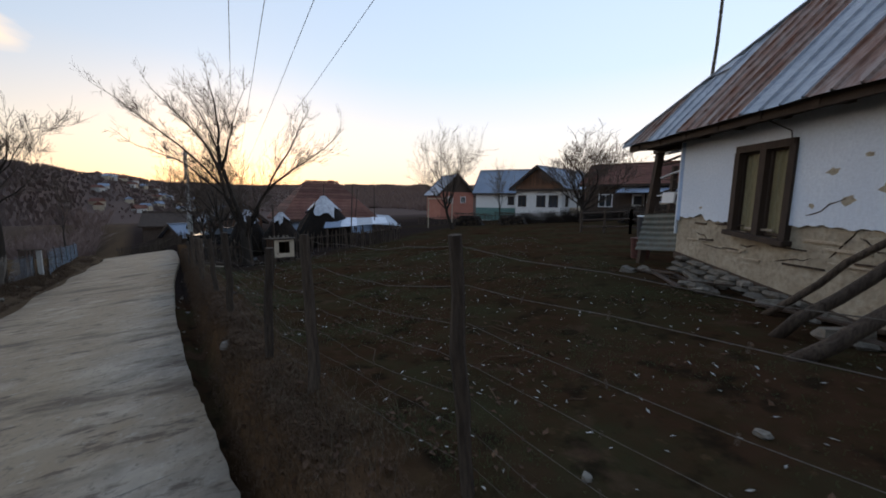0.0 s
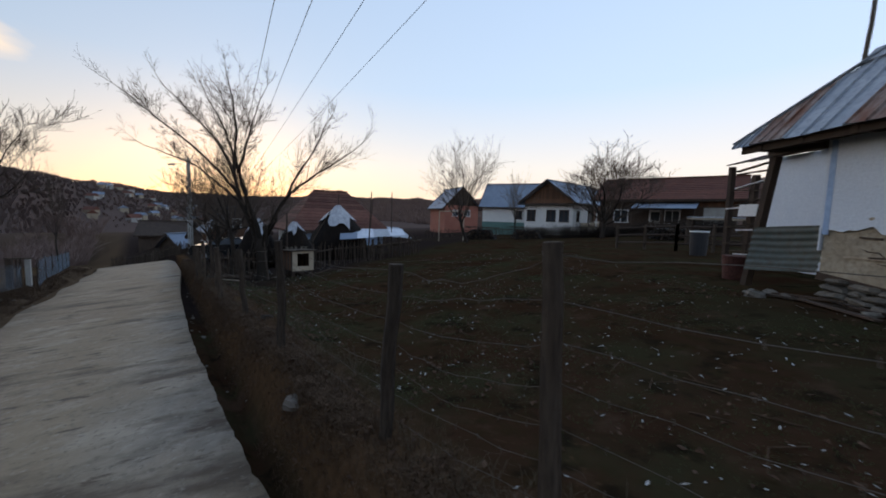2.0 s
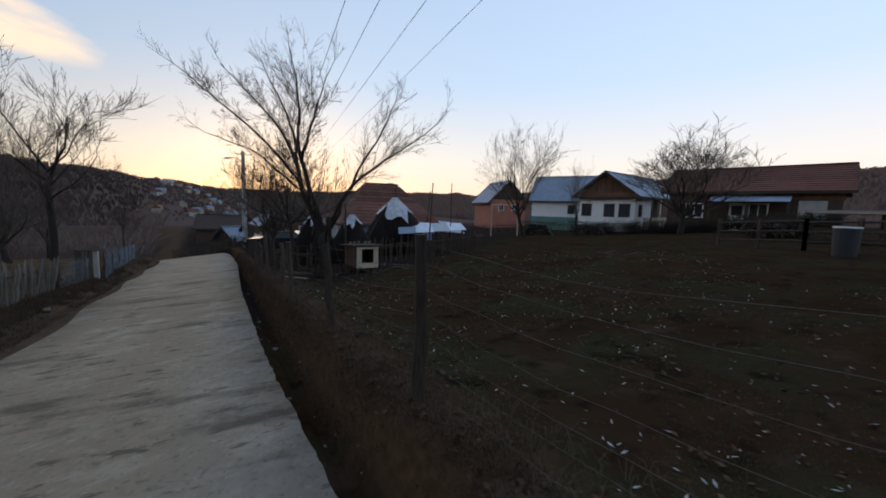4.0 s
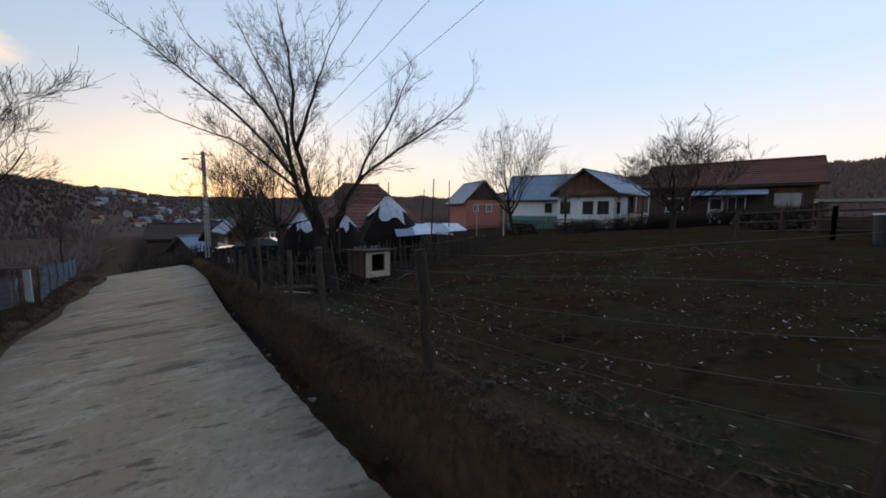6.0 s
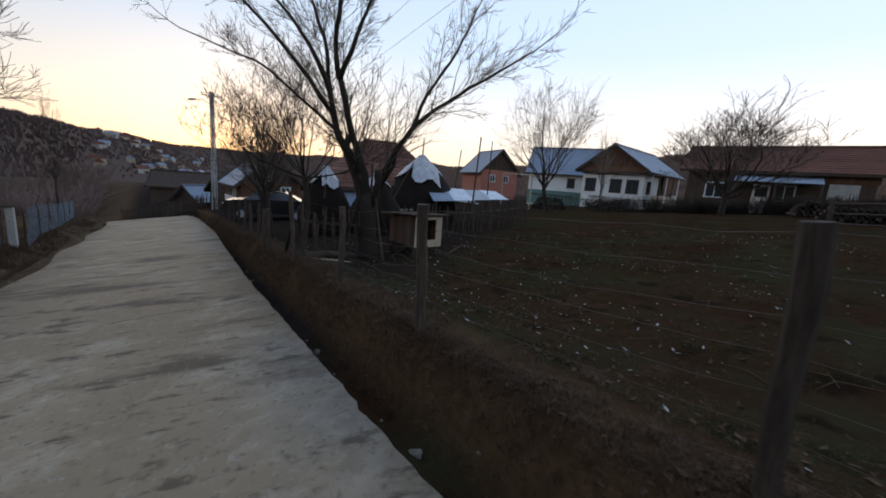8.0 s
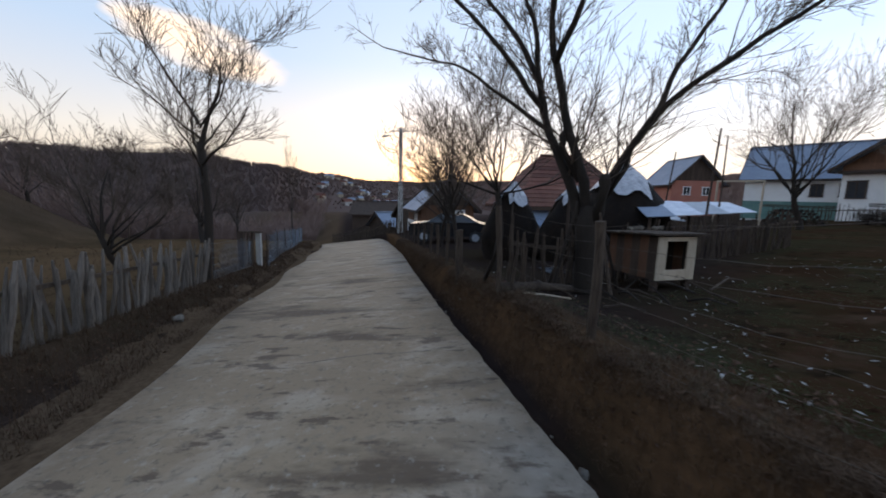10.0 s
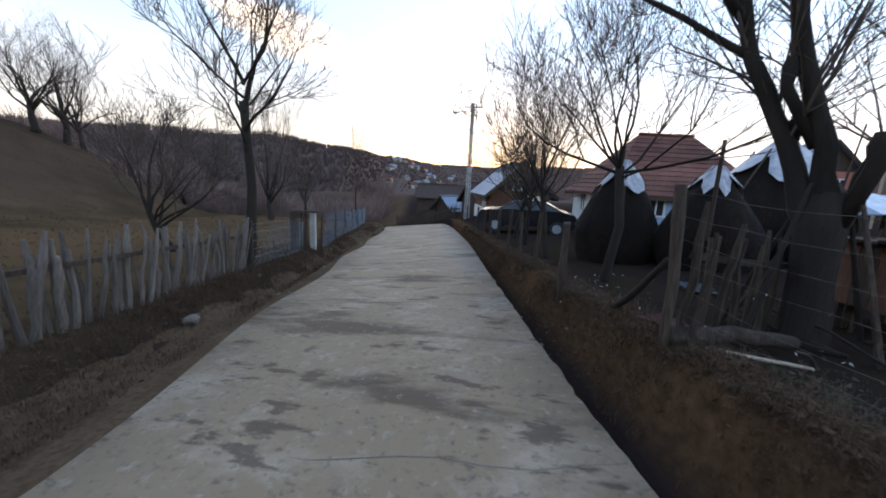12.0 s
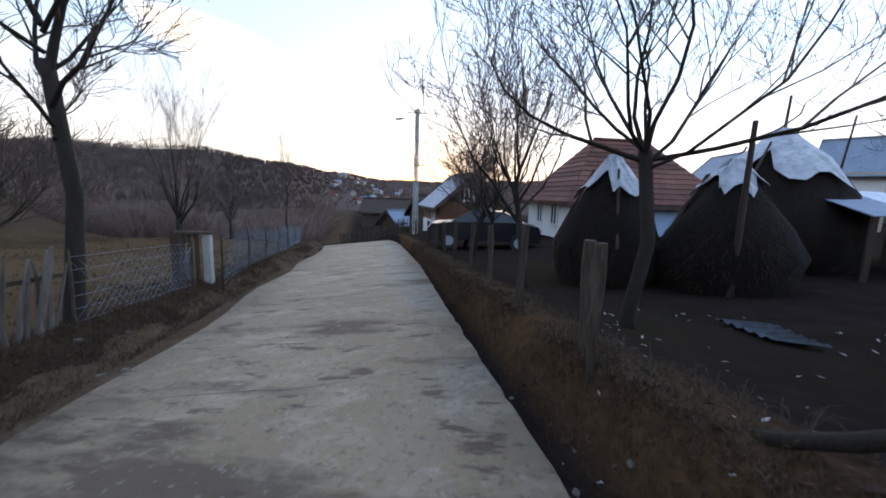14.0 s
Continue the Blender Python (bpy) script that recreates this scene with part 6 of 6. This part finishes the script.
car(-15.3, 25.8, 20, M_CARPAINT, "dark parked car behind the roadside fence")
paling_fence("dark paling fence along the road beyond the crest", [xy(s_, right_edge(s_) + 0.9) for s_ in (42, 47, 52, 57, 62)], 0.22, 1.2, 15, 0.04, 3)
for k, (s, l) in enumerate(((74, -16), (80, -20))):
    X, Y = xy(s, l)
    car(X, Y, 100 + 20 * k, M_CARPAINT if k else M_WHITEPAINT, "distant car parked beside the road below")

# ---- small things on the ground ----


def log_on_ground(name, label, pts, r, mat=None, seed=0):
    rnd = random.Random(seed)
    out = []
    for x, y, dz in pts:
        out.append(Vector((x, y, gz(x, y) + r + dz)))
    full, rad = [], []
    for a, c in zip(out, out[1:]):
        for i in range(3):
            full.append(a.lerp(c, i / 3) + Vector((rnd.uniform(-1, 1), rnd.uniform(-1, 1), rnd.uniform(-0.5, 0.5))) * r * 0.25)
    full.append(out[-1])
    rad = [r * (1.05 - 0.4 * i / len(full)) for i in range(len(full))]
    b = Build()
    b.tube(full, rad, 8)
    return whole(name, b, mat or M_POST, label, "log", smooth=True)


log_on_ground("log", "pale barkless log lying against the roadside post", [(-9.0, 13.3, 0), (-8.55, 13.75, 0.02), (-8.1, 14.2, 0.04)], 0.085, M_POST, 1)
log_on_ground("branch", "thin pale barked stick lying on the soil", [(-8.75, 13.3, 0), (-8.4, 13.42, 0.0), (-8.05, 13.72, 0.0)], 0.02, M_PALEBOARD, 2)
b = Build()
b.tube(bent([(-10.02, 14.98, gz(-10.02, 14.98)), (-9.7, 14.45, -1.12), (-9.4, 13.9, -0.78), (-9.1, 13.42, -0.27)], 3), [0.04, 0.042, 0.037, 0.04, 0.038, 0.036, 0.037, 0.033, 0.03, 0.026], 8)
whole("branch", b, M_BARK, "dark crooked branch leaning on the roadside post", "branch", smooth=True)
LG = random.Random(91)
for k in range(16):
    x, y = -7.2 + LG.uniform(-1.0, 1.3), 14.4 + LG.uniform(-0.9, 0.9)
    a, ln = LG.uniform(0, 6.28), LG.uniform(0.5, 1.3)
    b = Build()
    z = gz(x, y)
    b.tube([(x, y, z + 0.02), (x + ln * 0.5 * math.cos(a), y + ln * 0.5 * math.sin(a), z + 0.06 + LG.uniform(0, 0.15)), (x + ln * math.cos(a), y + ln * math.sin(a), z + 0.05 + LG.uniform(0, 0.3))], [0.018, 0.014, 0.006], 5)
    whole("branch", b, M_BARK if k % 3 else M_POST, "cut brushwood stick heaped beneath the large tree", "branch", "brushwood")
for k in range(5):
    a = LG.uniform(0, 6.28)
    b = Build()
    x, y = -7.95 + 0.65 * math.cos(a), 14.85 + 0.65 * math.sin(a)
    b.tube([(x, y, gz(x, y)), (-7.95 + 0.25 * math.cos(a), 14.85 + 0.25 * math.sin(a), gz(x, y) + LG.uniform(0.9, 1.6))], [0.03, 0.018], 6)
    whole("stake", b, M_POST if k % 2 else M_BARK, "rough stake leaning on the large tree trunk", "stake", "leaning stakes")
for k in range(40):
    s, l = LG.uniform(1, 12), LG.uniform(1.0, 3.4)
    x, y = xy(s, l)
    a, ln = LG.uniform(0, 6.28), LG.uniform(0.15, 0.6)
    b = Build()
    z = gz(x, y)
    b.tube([(x, y, z + 0.008), (x + ln * 0.5 * math.cos(a), y + ln * 0.5 * math.sin(a), z + LG.uniform(0.01, 0.05)), (x + ln * math.cos(a + 0.4), y + ln * math.sin(a + 0.4), z + 0.012)], [0.006, 0.005, 0.002], 4)
    whole("twig", b, M_DRYGRASS, "short dry twig lying in the yard", "twig", "yard twigs")


def stone_at(x, y, s, seed, label, group="", mat=None, name="stone"):
    z = gz(x, y) if not -3.9 < sl(x, y)[1] < -0.1 else road_z(*sl(x, y))
    return whole(name, lump(seed, (s * 1.4, s, s * 0.7), pose(x, y, z + s * 0.18, 8 * (seed % 3 - 1), 6, seed * 47 % 180)), mat or M_STONE, label, name, group)


stone_at(-4.35, 7.5, 0.13, 1, "dark brown stone lying on the bank", mat=M_BARK)
stone_at(-7.6, 10.5, 0.07, 2, "pale stone in the ditch beside the road")
stone_at(-14.9, 12.1, 0.2, 3, "pale rough stone on the grassy road verge")
stone_at(-6.3, 8.85, 0.08, 4, "pale stone on the bank")
stone_at(0.75, 1.75, 0.05, 5, "pale stone lying in the yard")
stone_at(1.9, 2.05, 0.065, 6, "flat pale stone lying in the yard")
stone_at(-2.75, 4.55, 0.16, 7, "brown stone on the bank below the fence", mat=M_MUDFILM)
for k in range(14):
    s, l = LG.uniform(12, 34), LG.uniform(-5.1, -4.1)
    x, y = xy(s, l)
    stone_at(x, y, LG.uniform(0.03, 0.09), 20 + k, "small pale stone on the road verge", "verge stones")
for k in range(26):
    s, l = LG.uniform(2, 26), LG.uniform(0.0, 0.5)
    x, y = xy(s, l)
    stone_at(x, y, LG.uniform(0.02, 0.05), 50 + k, "small pale pebble beside the road edge", "ditch pebbles")
M_OLDTIN = material("dirty_old_sheet", [(0.048, 0.0558, 0.066), (0.078, 0.087, 0.102), (0.03, 0.03, 0.03)], 0.7, 0.0, grain=10, patch=3)
corrugated("metal_sheet", "grey metal sheet lying beside the haystack", [(-9.2, 17.4, gz(-9.2, 17.4) + 0.06), (-8.75, 17.15, gz(-8.75, 17.15) + 0.1), (-8.45, 16.6, gz(-8.45, 16.6) + 0.06), (-8.85, 16.75, gz(-8.85, 16.75) + 0.04)], M_OLDTIN, 5, 0.02, bendy=0.06)
corrugated("metal_sheet", "rust-red metal sheet lying on the soil", [(-9.34, 13.95, gz(-9.34, 13.95) + 0.03), (-9.1, 14.12, gz(-9.1, 14.12) + 0.05), (-8.82, 13.88, gz(-8.82, 13.88) + 0.05), (-9.06, 13.72, gz(-9.06, 13.72) + 0.03)], M_RUSTRED, 4, 0.01)


def scatter(name, label, category, mat, count, seed, where, blade):
    rnd = random.Random(seed)
    b = Build()
    while count:
        p = where(rnd)
        if p is None:
            continue
        count -= 1
        blade(b, rnd, *p)
    return whole(name, b, mat, label, category, kind="stuff")


def tuft(lo, hi, width, flop):
    def make(b, rnd, x, y):
        z = gz(x, y) - 0.01
        for _ in range(4):
            a = rnd.uniform(0, 6.283)
            h = rnd.uniform(lo, hi)
            f = rnd.uniform(0.2, 1.0) * flop * h
            px, py = x + rnd.uniform(-0.04, 0.04), y + rnd.uniform(-0.04, 0.04)
            cx, cy = math.cos(a), math.sin(a)
            w = width
            ux, uy, mx, my, mz = cy * w, -cx * w, px + cx * f * 0.4, py + cy * f * 0.4, z + h * 0.65
            b.add([(px - ux, py - uy, z), (px + ux, py + uy, z), (mx + ux * 0.75, my + uy * 0.75, mz), (mx - ux * 0.75, my - uy * 0.75, mz), (px + cx * f, py + cy * f, z + h * (1 - 0.3 * flop))], [(0, 1, 2, 3), (3, 2, 4)])
    return make


def bank(rnd):
    s, l = rnd.uniform(-4, 34), rnd.gauss(0.6, 0.17)
    if l < 0.3 or l > 1.05 or noise.noise((s * 0.9, l * 1.6, 4)) < rnd.uniform(-0.5, 0.35):
        return None
    return xy(s, l)


def verge(rnd):
    s, l = rnd.uniform(6, 42), -4.0 - abs(rnd.gauss(0, 0.95))
    if l < -6.2 or noise.noise((s * 0.8, l * 1.3, 9)) < rnd.uniform(-0.6, 0.3):
        return None
    x, y = xy(s, l - 0.035 * max(s - 12, 0))
    return x, y


def yard(rnd):
    s, l = rnd.uniform(-2, 16), 1.1 + rnd.random() ** 1.5 * 8
    x, y = xy(s, l)
    if x > 3.9 or noise.noise((x * 0.7, y * 0.7, 2)) < rnd.uniform(-0.25, 0.4):
        return None
    return x, y


def field(rnd):
    s, l = rnd.uniform(8, 60), -6.3 - rnd.random() ** 1.4 * 30
    return xy(s, l)


scatter("dry_grass", "matted dry brown grass on the roadside bank", "grass", M_DRYGRASS, 34000, 1, bank, tuft(0.03, 0.1, 0.0024, 1.25))
scatter("dry_grass", "matted dry brown grass on the field verge", "grass", M_DRYGRASS, 17000, 2, verge, tuft(0.04, 0.17, 0.003, 1.0))
scatter("grass", "short sparse green grass in the trampled yard", "grass", M_TURF, 22000, 3, yard, tuft(0.012, 0.04, 0.002, 0.7))
scatter("dry_grass", "low tan grass over the fields", "grass", M_DRYGRASS, 12000, 4, field, tuft(0.05, 0.13, 0.006, 0.9))


CLUMPS = [(2.2, 0.95, 0.5), (3.2, 0.8, 0.5), (5.6, 1.0, 0.5), (7.6, 1.15, 0.6), (10.3, 0.85, 0.5), (12.8, 0.75, 0.5), (14.4, 0.8, 0.6), (15.4, 0.95, 0.5), (17.3, 0.75, 0.6), (19.5, 0.8, 0.7), (14.5, -5.1, 0.8), (16.5, -5.2, 0.8), (18.4, -5.2, 0.9), (20.6, -5.2, 0.8), (23.5, -5.1, 0.8)]


def straw_clump(rnd):
    s, l, r = rnd.choice(CLUMPS)
    s, l = s + rnd.gauss(0, r), l + rnd.gauss(0, 0.16)
    if -4.7 < l < 0.5:
        return None
    return xy(s, l)


scatter("straw", "pale straw stalks bent over the banks", "straw", M_STRAW, 900, 8, straw_clump, tuft(0.07, 0.22, 0.0018, 1.3))


def flake(b, rnd, x, y):
    z = gz(x, y) + 0.006
    s = rnd.uniform(0.008, 0.026) * (1 + 0.03 * math.hypot(x, y))
    a = rnd.uniform(0, 6.283)
    c, d = math.cos(a) * s, math.sin(a) * s
    b.add([(x - c, y - d, z), (x + d * 0.35, y - c * 0.35, z + s * 0.3), (x + c, y + d, z + s * 0.5), (x - d * 0.35, y + c * 0.35, z + s * 0.25)], [(0, 1, 2), (0, 2, 3)])


def yard_wide(rnd):
    y = 1.5 + rnd.random() ** 1.3 * 18
    x = rnd.uniform(-7, 4.0)
    if sl(x, y)[1] < 1.0 or noise.noise((x * 0.5, y * 0.5, 6)) < rnd.uniform(-0.5, 0.3):
        return None
    return x, y


def leaf(b, rnd, x, y):
    z = gz(x, y) + rnd.uniform(0.0, 0.03)
    s = rnd.uniform(0.012, 0.036)
    a, e = rnd.uniform(0, 6.283), rnd.uniform(-0.5, 0.9)
    c, d = math.cos(a) * s, math.sin(a) * s
    b.add([(x - c, y - d, z), (x + d * 0.6, y - c * 0.6, z + s * 0.3), (x + c, y + d, z + s * e), (x - d * 0.6, y + c * 0.6, z + s * (0.5 - e))], [(0, 1, 2), (0, 2, 3)])


scatter("dead_leaves", "brown dead leaves caught in the roadside bank", "leaves", M_LEAVES, 4500, 21, bank, leaf)
scatter("dead_leaves", "brown dead leaves lying along the field verge", "leaves", M_LEAVES, 7000, 22, verge, leaf)
scatter("dead_leaves", "brown dead leaves trodden into the yard", "leaves", M_LEAVES, 2200, 23, yard, leaf)
scatter("litter", "pale feathers and scraps strewn over the yard", "litter", M_LITTER, 1700, 5, yard_wide, flake)
scatter("litter", "pale scraps strewn beside the haystacks", "litter", M_LITTER, 90, 6, lambda r: (r.uniform(-10.6, -7.5), r.uniform(14.0, 18.0)), flake)


def road_crack(s, seed):
    rnd = random.Random(seed)
    b = Build()
    pts = []
    for i in range(13):
        l = mix(right_edge(s) - 0.02, left_edge(s) + 0.25, i / 12)
        ss = s + 0.03 * math.sin(i * 1.3 + seed) + rnd.uniform(-0.02, 0.02) + 0.55 * i / 12
        x, y = xy(ss, l)
        pts.append(Vector((x, y, road_z(ss, l) - 0.004)))
    b.tube(pts, [rnd.uniform(0.003, 0.008) for _ in pts], 5)
    part("joint", b, M_MUDFILM, road, "dark dirt-filled joint across the slab")


for k, s in enumerate((-1.0, 3.1, 15.15, 19.15, 23.2, 27.2, 31.2, 35.2)):
    road_crack(s, k)


# ---- a lit cloud low in the west ----


def cloud():
    m = bpy.data.materials.new("evening_cloud")
    m.use_nodes = True
    n, k = m.node_tree.nodes, m.node_tree.links
    n.remove(n["Principled BSDF"])
    co, no, em, tr, mx, sep = [n.new("ShaderNode" + q) for q in ("TexCoord", "TexNoise", "Emission", "BsdfTransparent", "MixShader", "SeparateXYZ")]
    no.inputs["Scale"].default_value, no.inputs["Detail"].default_value = 2.6, 6.0
    k.new(co.outputs["UV"], sep.inputs[0])
    k.new(co.outputs["UV"], no.inputs["Vector"])
    edge = None
    for axis_ in (0, 1):
        a, b_, c = n.new("ShaderNodeMath"), n.new("ShaderNodeMath"), n.new("ShaderNodeMath")
        a.operation, b_.operation, c.operation = "SUBTRACT", "MULTIPLY", "MULTIPLY"
        a.inputs[0].default_value = 1.0
        k.new(sep.outputs[axis_], a.inputs[1])
        k.new(sep.outputs[axis_], b_.inputs[0])
        k.new(a.outputs[0], b_.inputs[1])
        k.new(b_.outputs[0], c.inputs[0])
        c.inputs[1].default_value = 4.0
        if edge is None:
            edge = c.outputs[0]
        else:
            d = n.new("ShaderNodeMath")
            d.operation = "MULTIPLY"
            k.new(edge, d.inputs[0])
            k.new(c.outputs[0], d.inputs[1])
            edge = d.outputs[0]
    mul, ramp = n.new("ShaderNodeMath"), n.new("ShaderNodeValToRGB")
    mul.operation = "MULTIPLY"
    k.new(edge, mul.inputs[0])
    k.new(no.outputs["Fac"], mul.inputs[1])
    ramp.color_ramp.elements[0].position, ramp.color_ramp.elements[1].position = 0.2, 0.4
    k.new(mul.outputs[0], ramp.inputs[0])
    em.inputs["Color"].default_value, em.inputs["Strength"].default_value = (1.0, 0.83, 0.66, 1), 1.25
    k.new(ramp.outputs[0], mx.inputs[0])
    k.new(tr.outputs[0], mx.inputs[1])
    k.new(em.outputs[0], mx.inputs[2])
    k.new(mx.outputs[0], n["Material Output"].inputs["Surface"])
    b = Build()
    nu, nv, r = 16, 6, 2400.0
    for i in range(nu + 1):
        for j in range(nv + 1):
            az, el = radians(mix(44, 68, i / nu)), radians(mix(11.0, 18.5, j / nv) + 4.0 * i / nu)
            b.v.append((-math.sin(az) * math.cos(el) * r, math.cos(az) * math.cos(el) * r, math.sin(el) * r))
    for i in range(nu):
        for j in range(nv):
            b.f.append((i * 7 + j, i * 7 + j + 1, i * 7 + j + 8, i * 7 + j + 7))
    ob = whole("backdrop_cloud", b, m, "wisp of warm-lit evening cloud in the sky", "cloud", kind="structure")
    uv = ob.data.uv_layers.new(name="uv")
    for loop in ob.data.loops:
        v = loop.vertex_index
        uv.data[loop.index].uv = ((v // 7) / nu, (v % 7) / nv)


cloud()
